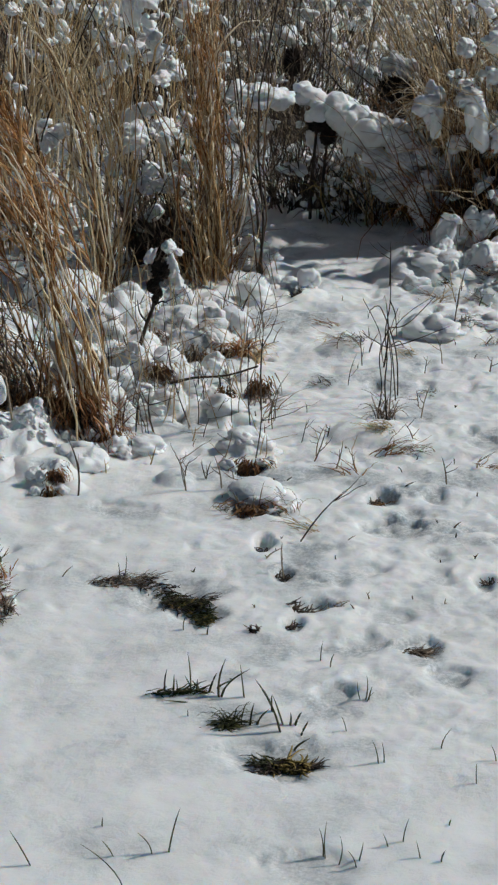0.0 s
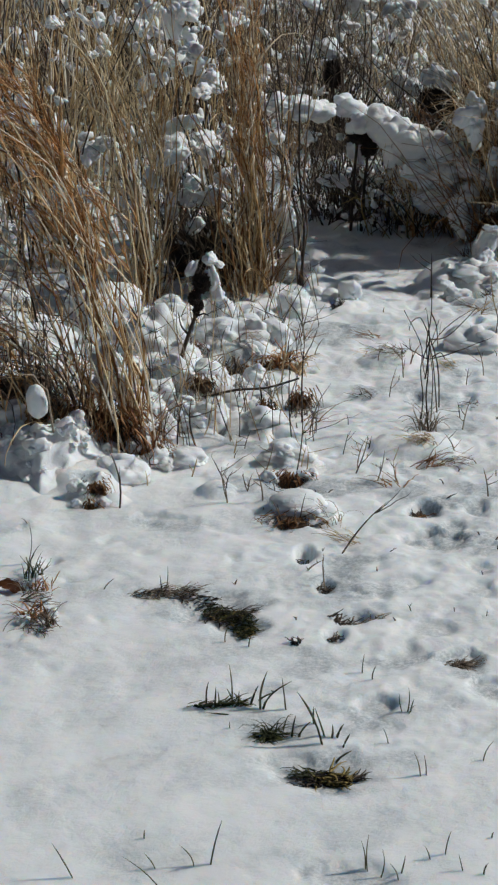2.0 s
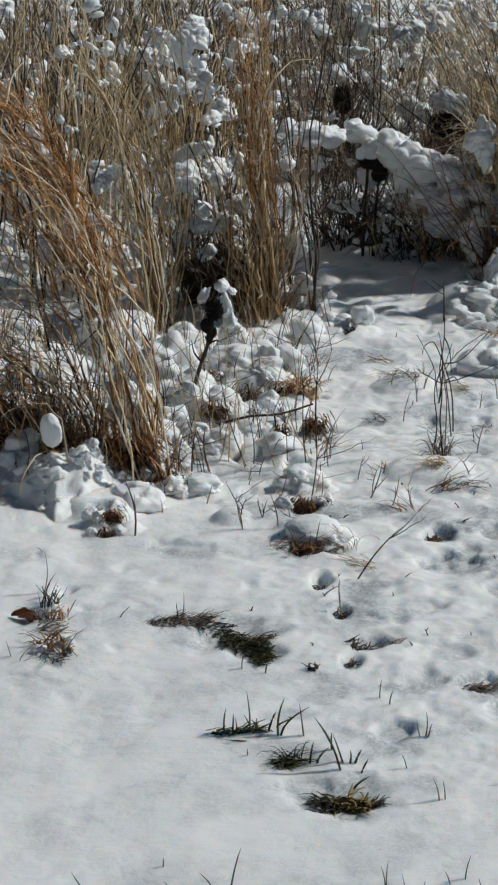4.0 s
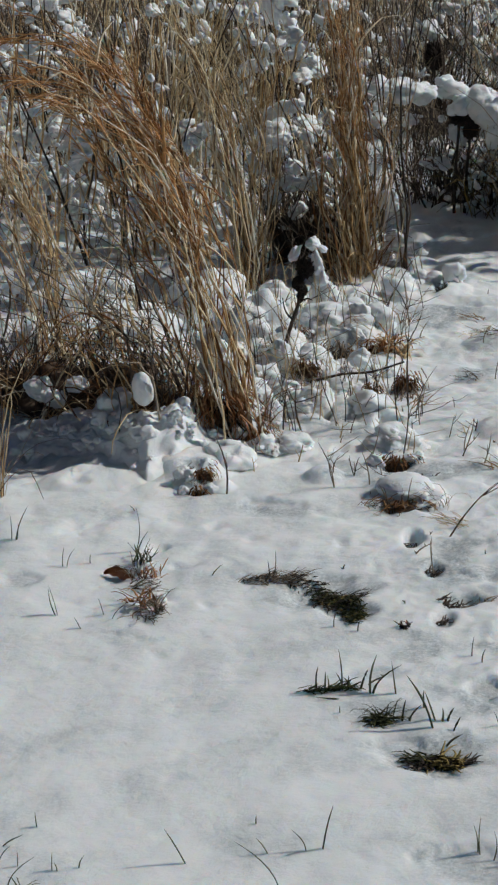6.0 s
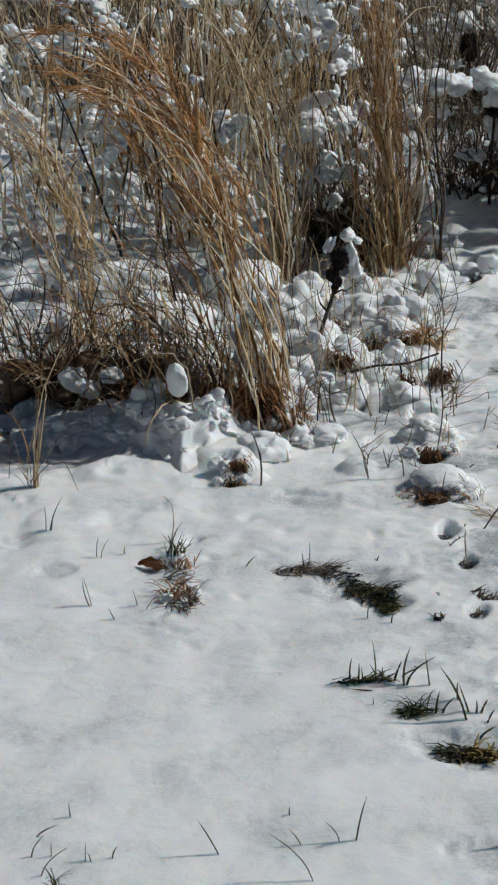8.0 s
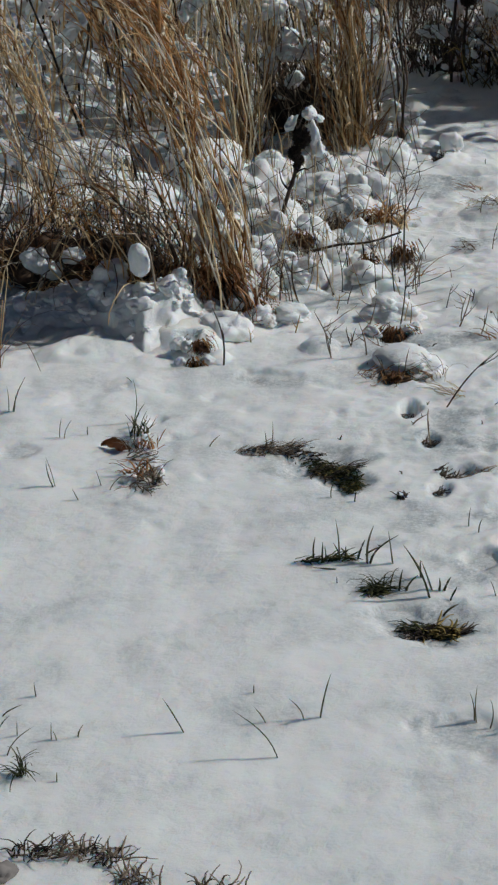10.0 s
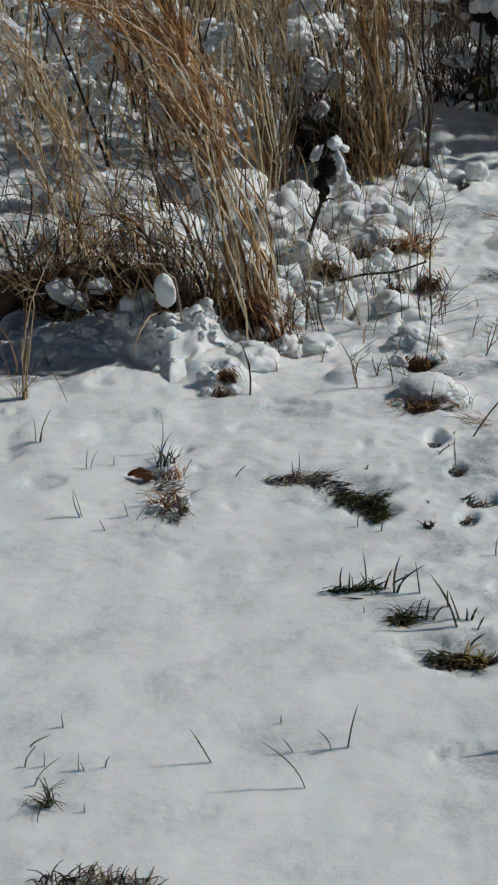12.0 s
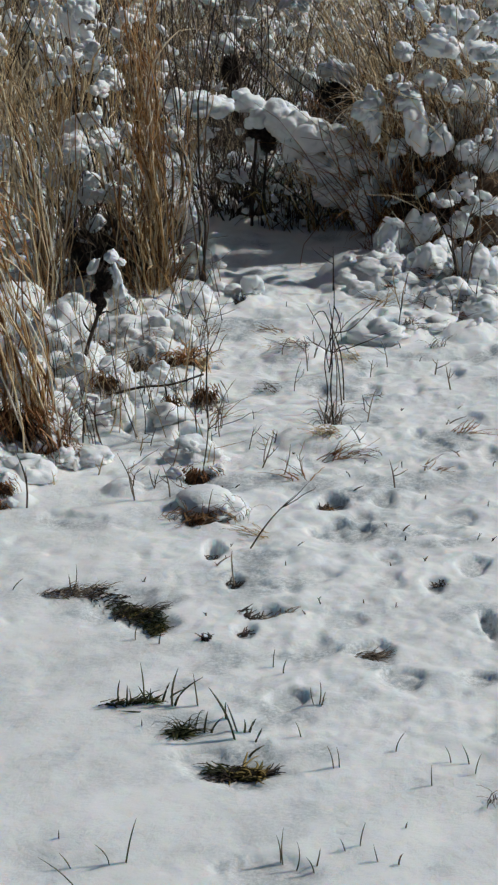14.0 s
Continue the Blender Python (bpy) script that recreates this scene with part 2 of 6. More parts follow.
DENTS_RIGHT = [
    (0.293, 4.102, 0.041, 0.035, 0.02), (0.588, 5.421, 0.05, 0.042, 0.012), (0.48, 5.327, 0.015, 0.036, 0.014), (0.479, 6.091, 0.019, 0.072, 0.035), (0.45, 6.57, 0.03, 0.059, 0.03),
    (0.684, 6.33, 0.029, 0.056, 0.03), (0.118, 6.48, 0.014, 0.035, 0.05), (0.29, 5.663, 0.018, 0.04, 0.012), (0.406, 5.653, 0.021, 0.041, 0.012), (0.599, 5.775, 0.034, 0.047, 0.012),
    (0.513, 5.225, 0.036, 0.047, 0.012), (0.506, 4.196, 0.014, 0.058, 0.03), (0.463, 3.972, 0.028, 0.034, 0.014), (0.244, 4.241, 0.05, 0.043, 0.01), (0.197, 4.113, 0.039, 0.036, 0.01),
    (0.622, 5.177, 0.024, 0.046, 0.014), (0.446, 4.697, 0.055, 0.032, 0.008),
]
DENTS_NEAR = [
    (0.092, 3.279, 0.060, 0.060, 0.010), (0.121, 3.218, 0.021, 0.027, 0.006), (-0.275, 4.418, 0.052, 0.023, 0.008), (-0.249, 4.803, 0.067, 0.054, 0.01),
    (-0.511, 4.444, 0.031, 0.029, 0.008), (-0.01, 3.682, 0.041, 0.042, 0.012), (-0.693, 4.424, 0.042, 0.029, 0.008), (0.027, 4.627, 0.019, 0.037, 0.02), (-0.046, 3.963, 0.056, 0.019, 0.006),
]
# thawed holes under plants: x, y, radius, depth
HOLLOWS = [
    (-0.14, 4.345, 0.09, 0.020), (-0.09, 4.26, 0.06, 0.018), (0.045, 3.65, 0.075, 0.016), (-0.03, 3.80, 0.05, 0.008),
    (-0.42, 5.0, 0.03, 0.03), (-0.40, 4.9, 0.022, 0.03), (0.0, 5.07, 0.035, 0.025), (0.015, 4.81, 0.05, 0.02),
    (-0.095, 5.86, 0.075, 0.05), (0.03, 5.62, 0.04, 0.03), (-0.33, 5.20, 0.035, 0.04), (-0.70, 5.30, 0.14, 0.05),
]


# deep gaps where the snow has sunk round stems: x, y, radius, depth
rng_gap = np.random.default_rng(12)
GAPS = [(rng_gap.uniform(x0, x1), rng_gap.uniform(y0, y1), rng_gap.uniform(0.012, 0.034), rng_gap.uniform(0.03, 0.06))
        for x0, x1, y0, y1, n in ((-0.6, 0.05, 5.3, 6.8, 54), (0.42, 0.9, 6.25, 7.0, 20), (-1.1, -0.55, 5.3, 6.8, 30)) for k in range(n)]


def thicket(x, y):
    """How far the snow lies in the rough growth (1) rather than on the open path (0)."""
    edge = 5.35 - 0.35 * smooth(-0.55, -0.75, x) + 1.15 * smooth(-0.18, 0.12, x) + 0.35 * smooth(0.0, 0.3, x) - 0.45 * smooth(0.42, 0.62, x) + 0.4 * smooth(0.08, 0.2, x) * smooth(0.56, 0.44, x)
    return smooth(-0.15, 0.25, y - edge)


def ground(x, y):
    x, y = np.asarray(x, float), np.asarray(y, float)
    away = np.maximum(np.maximum(np.abs(x + 0.15) - 1.2, np.maximum(2.7 - y, y - 7.3)), 0)
    near, fine, mid = 1 - smooth(30, 60, np.hypot(x, y - 6)), 1 - smooth(0.0, 0.5, away), 1 - smooth(3.0, 6.0, away)
    wild = thicket(x, y) * mid
    z = (0.020 - 0.014 * mid) * perlin(x * 1.3, y * 1.1, 1) + mid * smooth(1.2, 2.9, y) * 0.006 * perlin(x * 4.0, y * 3.2, 2) + fine * 0.004 * perlin(x * 10, y * 8, 18)
    trod = smooth(-0.25, 0.1, x + 0.12 * (y - 4.6)) * smooth(3.3, 3.9, y) * (1 - wild) * fine
    cups = np.abs(perlin(x * 5.5 + 0.6 * perlin(x * 6, y * 6, 12), y * 7.5, 3))
    z = z + trod * (0.015 * (0.2 - cups) + 0.004 * perlin(x * 14, y * 13, 4) - 0.007 * np.abs(perlin(x * 27, y * 22, 15)) + 0.002 * perlin(x * 55, y * 46, 19))
    lump = np.abs(perlin(x * 7, y * 5.5, 5)) + 0.5 * np.abs(perlin(x * 15, y * 12, 6))
    z = z + wild * (0.050 * (lump - 0.36) + 0.03 * perlin(x * 3, y * 2.5, 7) + fine * (0.009 * np.abs(perlin(x * 26, y * 22, 13)) + 0.003 * np.abs(perlin(x * 55, y * 46, 20))))
    crust = 0.16 + 0.84 * smooth(3.9, 4.6, y + 0.5 * perlin(x * 2, y * 2, 24)) * (0.45 + 0.9 * smooth(-0.1, 0.3, perlin(x * 3.5, y * 3, 23)))
    z = z + fine * (0.0022 * perlin(x * 34, y * 30, 8) * (0.5 + wild) + crust * (0.0048 * perlin(x * 17, y * 13, 25) + 0.0014 * perlin(x * 40, y * 34, 26) - 0.030 * np.maximum(perlin(x * 13, y * 11, 27) + 0.35 * perlin(x * 30, y * 26, 28) - 0.27, 0) * (1 - wild)))
    bank = np.zeros_like(z)
    for mx, my, r, h in MOUNDS_FRONT + MOUNDS_MIDDLE + MOUNDS_RIGHT:
        d = np.hypot(x - mx, (y - my) * 0.9) / (r * 1.3) * (1 + 0.3 * perlin(x * 12 + mx, y * 10, 9))
        bank = np.maximum(bank, min(h, r) * np.clip(1 - d ** 2, 0, 1) ** 0.7)
    # a ploughed ridge, steep towards the path
    along = (x + 0.86) * 0.93 - (y - 5.13) * 0.37
    out = -(x + 0.86) * 0.37 - (y - 5.13) * 0.93 + 0.03 * perlin(x * 9, y * 9, 35) + 0.018 * perlin(x * 26, y * 24, 36) + 0.008 * perlin(x * 60, y * 56, 37)
    ridge = smooth(0.02, -0.055, out) * smooth(-0.30, -0.10, out) * smooth(0.0, 0.14, along) * smooth(0.54, 0.44, along)
    heap = ridge * (0.010 + 0.012 * smooth(0.1, 0.45, along)) * (1.0 + 0.5 * perlin(x * 8, y * 8, 40))
    crumbs = np.abs(perlin(x * 11, y * 10, 14)) + 0.35 * np.abs(perlin(x * 27, y * 23, 16)) + 0.12 * np.abs(perlin(x * 55, y * 48, 17))
    z = z + bank * (0.60 + 0.45 * crumbs) + np.maximum(heap - 0.7 * bank, 0) + ridge * (0.010 * np.abs(perlin(x * 17, y * 15, 38)) + 0.010 * np.abs(perlin(x * 42, y * 38, 39)))
    for mx, my, rx, ry, dep in DENTS_PATH + DENTS_RIGHT + DENTS_NEAR:
        d = np.hypot((x - mx) / (rx * 1.1), (y - my) / (ry * 1.3)) * (1 + 0.55 * perlin(x * 15, y * 13 + my, 10) + 0.25 * perlin(x * 40, y * 36, 33))
        far = smooth(-0.3, 0.5, (y - my) / ry)
        z = z - dep * 0.68 * (1 - smooth(0.2 + 0.6 * far, 1.1 - 0.1 * far, d))
    for mx, my, r, dep in HOLLOWS:
        d = np.hypot(x - mx, y - my) / r * (1 + 0.6 * perlin(x * 18, y * 18, 11))
        z = z - dep * 0.8 * (1 - smooth(0.35, 1.1, d))
    ragged = 1 + 0.8 * perlin(x * 30, y * 26, 21)
    for mx, my, r, dep in GAPS:
        z = z - dep * (1 - smooth(0.55, 1.0, np.hypot(x - mx, (y - my) * 0.7) / r * ragged))
    return z * near


def slush_shade_mark(x, y):
    """Where the snow is greyed: slush and painted shade in prints and hollows, loose slush blotches on the trodden
    part.
    """
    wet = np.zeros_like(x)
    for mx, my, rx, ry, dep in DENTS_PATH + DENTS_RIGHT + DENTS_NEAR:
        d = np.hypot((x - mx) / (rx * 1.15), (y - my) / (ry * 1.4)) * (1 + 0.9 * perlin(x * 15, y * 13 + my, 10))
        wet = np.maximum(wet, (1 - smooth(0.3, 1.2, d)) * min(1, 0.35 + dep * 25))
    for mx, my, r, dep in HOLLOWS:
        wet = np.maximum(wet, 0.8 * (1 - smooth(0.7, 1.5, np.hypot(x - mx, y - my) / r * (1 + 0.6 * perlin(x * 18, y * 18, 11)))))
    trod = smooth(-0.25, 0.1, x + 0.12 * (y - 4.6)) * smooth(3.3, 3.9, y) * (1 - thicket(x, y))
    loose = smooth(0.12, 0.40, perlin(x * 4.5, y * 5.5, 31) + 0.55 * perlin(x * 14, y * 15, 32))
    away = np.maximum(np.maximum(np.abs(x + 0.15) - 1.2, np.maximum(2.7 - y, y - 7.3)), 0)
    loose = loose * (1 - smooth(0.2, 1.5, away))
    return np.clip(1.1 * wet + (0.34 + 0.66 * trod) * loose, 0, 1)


def on_ground(x, y, lift=0.0):
    return float(x), float(y), float(height_of(np.array([x]), np.array([y]))[0]) + lift


def height_of(x, y):
    """Height of the finished sheet at places, between its grid lines."""
    i, j = np.clip(np.searchsorted(gx, x) - 1, 0, len(gx) - 2), np.clip(np.searchsorted(gy, y) - 1, 0, len(gy) - 2)
    u, v = (x - gx[i]) / (gx[i + 1] - gx[i]), (y - gy[j]) / (gy[j + 1] - gy[j])
    return (HEIGHT[j, i] * (1 - u) + HEIGHT[j, i + 1] * u) * (1 - v) + (HEIGHT[j + 1, i] * (1 - u) + HEIGHT[j + 1, i + 1] * u) * v


def lines(marks, far, growth):
    """Grid lines: even steps between marks (place, step to the next), then ever wider out to far."""
    inner = np.concatenate([np.arange(lo, hi, step) for (lo, step), (hi, _) in zip(marks[:-1], marks[1:])] + [[marks[-1][0]]])
    out, s = [], 0.03
    while not out or out[-1] < far:
        s *= growth
        out.append((out[-1] if out else 0) + s)
    out = np.array(out)
    return np.concatenate([inner[0] - out[::-1], inner, inner[-1] + out])


gx = lines([(-3.8, 0.03), (-1.35, 0.0065), (1.05, 0.03), (2.8, 0)], 900, 1.3)
gy = lines([(1.0, 0.03), (2.7, 0.0065), (7.3, 0.025), (13.6, 0)], 900, 1.3)
GX, GY = np.meshgrid(gx, gy)
gz = ground(GX.ravel(), GY.ravel())
HEIGHT = gz.reshape(GX.shape)
gi = np.arange(GX.size).reshape(GX.shape)
ground_faces = np.stack([gi[:-1, :-1], gi[:-1, 1:], gi[1:, 1:], gi[1:, :-1]], -1).reshape(-1, 4)
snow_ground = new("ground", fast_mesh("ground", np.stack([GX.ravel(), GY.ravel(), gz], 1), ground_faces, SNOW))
slush_shade_layer = snow_ground.data.attributes.new("slush_shade", "FLOAT", "POINT")
slush_shade_layer.data.foreach_set("value", slush_shade_mark(GX.ravel(), GY.ravel()).astype(np.float32))
tagged(snow_ground, "thawing white snow cover with trodden dents and banks", "snow", kind="structure")


# ---- grass clumps ----
def disc(rng, n, x, y, r):
    a, q = rng.uniform(0, 2 * np.pi, n), r * np.sqrt(rng.uniform(0, 1, n))
    px, py = x + q * np.cos(a), y + q * np.sin(a) * 0.8
    return px, py


def grass_clump(seed, x, y, radius, height, azimuth, tilt, bend, count, label, stem_mat=STRAW, leaf_mat=PALE, plume=0.25, skirt=1.0, spread=0.35, near=True, power=1.5, lift=0.0, short=0.5, loose=0.1, plume_mat=None):
    """A tussock of tall dry grass: stalks that bow over, feathery tops, loose leaves, and a skirt of curled dead leaves."""
    rng = np.random.default_rng(seed)
    ob = root("grass_clump", on_ground(x, y), label, "grass", "tall dry grass clumps")
    origin = np.array(ob.location)

    def base(n, r):
        px, py = disc(rng, n, x, y, r)
        return np.stack([px, py, height_of(px, py) - 0.012 + lift], 1) - origin

    def strands(name, paths, r0, r1, mat, flat):
        if near:
            for p, r in zip(paths, r0):
                part(name, tubes(name, p[None], r, r1, mat, 4, flat), ob)
        else:
            tagged(part(name + "_mass", tubes(name + "_mass", paths, r0, r1, mat, 3, flat), ob), kind="stuff")

    n = count
    # the stalks lean together in a few sheaves, with gaps between them
    sheaves = max(3, count // 6)
    which = rng.integers(0, sheaves, n)
    lean, bow, way = tilt + rng.normal(0, loose, sheaves), bend * rng.uniform(1 - 2.2 * loose, 1 + 1.8 * loose, sheaves), azimuth + rng.normal(0, spread, sheaves)
    foot = base(sheaves, radius)[which] + np.concatenate([rng.normal(0, radius * 0.16, (n, 2)), np.zeros((n, 1))], 1)
    ln = height * rng.uniform(short, 1.08, n)
    paths = stalks(rng, foot, ln, way[which] + rng.normal(0, 0.12, n), lean[which] + rng.normal(0, 0.03, n), bow[which] * rng.uniform(0.88, 1.12, n), power, 10, 0.07)
    fat = 1.0 if near else 1.8
    strands("stalk", paths, fat * rng.uniform(0.0015, 0.0034, n), fat * 0.0012, stem_mat, 0.6)
    m = int(count * 1.15)
    lb = stalks(rng, base(m, radius * 1.05), height * rng.uniform(0.2, 0.75, m), azimuth + rng.normal(0, spread * 2.0, m), tilt + rng.normal(0, 0.22, m), bend * rng.uniform(0.5, 1.2, m) + rng.uniform(-0.2, 1.4, m), 2.0, 9, 0.06)
    strands("leaf", lb, fat * rng.uniform(0.0020, 0.0040, m), fat * 0.0008, leaf_mat, 0.25)
    if plume:
        q = int(count * 20 * plume)
        which, s = rng.integers(0, n, q), rng.uniform(0.5, 1.0, q) * 9
        lo = np.clip(s.astype(int), 0, 8)
        p = paths[which, lo] + (paths[which, lo + 1] - paths[which, lo]) * (s - lo)[:, None]
        d = paths[which, lo + 1] - paths[which, lo]
        d /= np.linalg.norm(d, axis=1, keepdims=True)
        out = d + rng.normal(0, 0.17, (q, 3))
        hair = np.stack([p, p + out * 0.018, p + out * rng.uniform(0.03, 0.06, q)[:, None] + np.array([0, 0, -0.006])], 1)
        tagged(part("plume_fluff", tubes("plume_fluff", hair, 0.0014, 0.0006, plume_mat or stem_mat), ob, "feathery tawny seed tufts"), kind="stuff")
    if skirt and near:
        c = int(count * 0.7 * skirt)
        low = stalks(rng, base(c, radius * 1.5) + np.array([0, 0, 0.01]), rng.uniform(0.1, 0.36, c), azimuth + rng.normal(0, 1.3, c), rng.uniform(0.0, 0.9, c), rng.uniform(0.2, 2.2, c), 1.4, 8, 0.09)
        tagged(part("loose_leaf_mat", tubes("loose_leaf_mat", low, rng.uniform(0.0014, 0.0032, c), 0.0007, leaf_mat, 3, 0.3), ob, "loose pale dead leaves"), kind="stuff")
    if skirt:
        c = int(count * 1.2 * skirt)
        sb = stalks(rng, base(c, radius * 0.9) + np.array([0, 0, 0.02]), rng.uniform(0.08, 0.26, c), rng.uniform(0, 6.28, c), rng.uniform(0.1, 0.7, c), rng.uniform(1.2, 2.6, c), 1.3, 7, 0.08)
        tagged(part("dead_leaf_mat", tubes("dead_leaf_mat", sb, rng.uniform(0.0014, 0.0030, c), 0.0006, RUSSET, 3, 0.3), ob, "curled russet dead leaves"), kind="stuff")
    return ob


def swath(seed, spine, widths, count, label, stem_mat=STRAW, leaf_mat=PALE, plume=0.0, start=0.5, leaves=1.0, skirt=1.0, tuft_mat=None, thick=1.0, pale=0.32):
    """A sheaf of tall dry grass that has grown, or been pressed, along one bowed line; stalks wander, cross and shed curled leaves."""
    rng = np.random.default_rng(seed)
    pts = np.array(spine, float)
    foot = np.array(on_ground(pts[0, 0], pts[0, 1], -0.01))
    pts[0, 2] = min(pts[0, 2], foot[2])
    ob = root("grass_clump", tuple(foot), label, "grass", "tall dry grass clumps")
    marks = np.linspace(0, 1, len(pts))

    def line(u):
        return np.stack([np.interp(u, marks, pts[:, i]) for i in range(3)], -1) - foot

    # a share of strands takes the cream colour as painted highlights
    def strand(usual):
        pick = rng.uniform()
        return usual if usual in (BARK, TWIG) or pick < 0.48 else RUSSET_STRAW if pick < 0.62 else CREAM_HIGHLIGHT if pick < 0.62 + pale else RUSSET

    n, k = count, 14
    u = np.linspace(0, 1, k)[None] * rng.uniform(start, 1.0, (n, 1))
    centre = (line(u - 0.05) + line(u) * 2 + line(u + 0.05)) / 4
    along = np.gradient(centre, axis=1)
    along /= np.linalg.norm(along, axis=2, keepdims=True) + 1e-9
    side = np.stack([along[..., 2], np.zeros_like(u), -along[..., 0]], -1)
    wide = np.interp(u, np.linspace(0, 1, len(widths)), widths)
    wave = sum(rng.normal(0, a, (n, 1)) * np.sin(f * 6.28 * u + rng.uniform(0, 6.28, (n, 1))) for f, a in ((0.7, 0.6), (1.6, 0.38), (3.3, 0.16)))
    deep = rng.normal(0, 0.8, (n, 1)) + 0.5 * rng.normal(0, 1, (n, 1)) * np.sin(4 * u + rng.uniform(0, 6.28, (n, 1)))
    paths = centre + side * (wide * (np.clip(rng.normal(0, 0.55, (n, 1)), -1.3, 1.3) + wave))[..., None]
    paths[..., 1] += wide * deep
    paths += rng.normal(0, 0.0022, paths.shape) * (u[..., None] > 0.02)
    for p, r in zip(paths, rng.uniform(0.0016, 0.0038, n) * thick):
        part("stalk", tubes("stalk", p[None], r, 0.0013, strand(stem_mat), 4, 0.5), ob)
    m = int(count * 2.0 * leaves)
    which, at = rng.integers(0, n, m), rng.integers(0, k - 2, m)
    tan = along[which, at]
    tilt = np.arccos(np.clip(tan[:, 2], -1, 1)) + rng.normal(0.1, 0.35, m)
    way = np.arctan2(tan[:, 1], tan[:, 0]) + rng.normal(0, 0.9, m)
    lb = stalks(rng, paths[which, at], rng.uniform(0.05, 0.28, m), way, tilt, rng.normal(0.6, 1.3, m), 1.5, 10, 0.10)
    lb[..., 2] = np.maximum(lb[..., 2], -0.01)
    for p, r in zip(lb, rng.uniform(0.0018, 0.0040, m) * thick):
        part("leaf", tubes("leaf", p[None], r, 0.0009, leaf_mat if rng.uniform() < 0.7 else stem_mat, 4, 0.28), ob)
    if plume:
        q = int(count * 20 * plume)
        which, s = rng.integers(0, n, q), rng.uniform(0.45, 1.0, q) * (k - 1)
        lo = np.clip(s.astype(int), 0, k - 2)
        p, d = paths[which, lo], paths[which, lo + 1] - paths[which, lo]
        p = p + d * (s - lo)[:, None]
        d /= np.linalg.norm(d, axis=1, keepdims=True) + 1e-9
        out = d + rng.normal(0, 0.25, (q, 3))
        hair = np.stack([p, p + out * 0.018, p + out * rng.uniform(0.03, 0.06, q)[:, None] + np.array([0, 0, -0.008])], 1)
        tagged(part("plume_fluff", tubes("plume_fluff", hair, 0.0015, 0.0006, tuft_mat or stem_mat), ob, "feathery tawny seed tufts"), kind="stuff")
    c = int(count * 1.3 * skirt)
    if c:
        px, py = disc(rng, c, pts[0, 0], pts[0, 1], widths[0] * 1.5)
        low = np.stack([px, py, height_of(px, py)], 1) - foot
        sb = stalks(rng, low, rng.uniform(0.06, 0.24, c), rng.uniform(0, 6.28, c), rng.uniform(0.0, 0.7, c), rng.uniform(0.6, 2.6, c), 1.3, 8, 0.10)
        tagged(part("dead_leaf_mat", tubes("dead_leaf_mat", sb, rng.uniform(0.0014, 0.0032, c), 0.0006, RUSSET, 3, 0.3), ob, "curled russet dead leaves"), kind="stuff")
    return ob


LEFT = math.pi
BOWED = "tawny dry bunchgrass clump bowed over by snow"
UPRIGHT = "golden dry bunchgrass clump standing upright in the snow"
swath(1, [(-0.355, 5.232, 0.068), (-0.363, 5.232, 0.164), (-0.389, 5.232, 0.279), (-0.409, 5.232, 0.385), (-0.444, 5.232, 0.5), (-0.492, 5.222, 0.63), (-0.552, 5.213, 0.73), (-0.619, 5.203, 0.802), (-0.71, 5.194, 0.846), (-0.797, 5.184, 0.836)],
      (0.055, 0.06, 0.062, 0.07, 0.10), 38, BOWED, STRAW, RUSSET_STRAW, 1.5, 0.6, 0.9, 1.0, PLUME, 1.5, 0.13)
swath(2, [(-0.372, 5.30, 0.0), (-0.432, 5.32, 0.076), (-0.489, 5.34, 0.173), (-0.54, 5.36, 0.268), (-0.58, 5.38, 0.356), (-0.64, 5.40, 0.456)],
      (0.03, 0.035, 0.05, 0.08, 0.10), 12, BOWED, STRAW, STRAW, 0.0, 0.35, 0.7, 2.2, None, 1.2)
swath(3, [(-0.58, 5.62, 0.0), (-0.63, 5.62, 0.12), (-0.70, 5.62, 0.26), (-0.79, 5.62, 0.40), (-0.90, 5.60, 0.48)],
      (0.07, 0.07, 0.08, 0.10), 10, BOWED, RUSSET_STRAW, TWIG, 0.0, 0.5, 1.0, 1.0)
swath(21, [(-0.444, 5.211, 0.06), (-0.482, 5.23, 0.195), (-0.54, 5.25, 0.349), (-0.608, 5.269, 0.503), (-0.714, 5.269, 0.638)],
      (0.05, 0.06, 0.07, 0.08), 9, BOWED, TWIG, RUSSET, 0.0, 0.5, 1.0, 0.6)
swath(25, [(-0.48, 5.46, 0.0), (-0.53, 5.46, 0.10), (-0.60, 5.46, 0.22), (-0.68, 5.46, 0.36), (-0.75, 5.46, 0.45)], (0.09, 0.10, 0.11, 0.13), 16, "dark bare weed stems leaning in the grass clump", BARK, BARK, 0.0, 0.6, 0.7, 0.0, None, 1.3)
swath(26, [(-0.582, 5.257, 0.051), (-0.601, 5.248, 0.148), (-0.64, 5.238, 0.235), (-0.698, 5.228, 0.264), (-0.766, 5.219, 0.216), (-0.805, 5.209, 0.109)], (0.07, 0.07, 0.06, 0.06), 16, "brown grass tussock drooping over its dark thatch", RUSSET_STRAW, RUSSET, 0.0, 0.4, 0.6, 0.5, None, 1.5)
swath(27, [(-0.482, 5.211, 0.06), (-0.511, 5.201, 0.175), (-0.569, 5.192, 0.262), (-0.637, 5.182, 0.272), (-0.695, 5.172, 0.195)], (0.06, 0.06, 0.06, 0.06), 12, "brown grass tussock drooping over its dark thatch", TWIG, RUSSET_STRAW, 0.0, 0.4, 0.6, 0.5, None, 1.5)
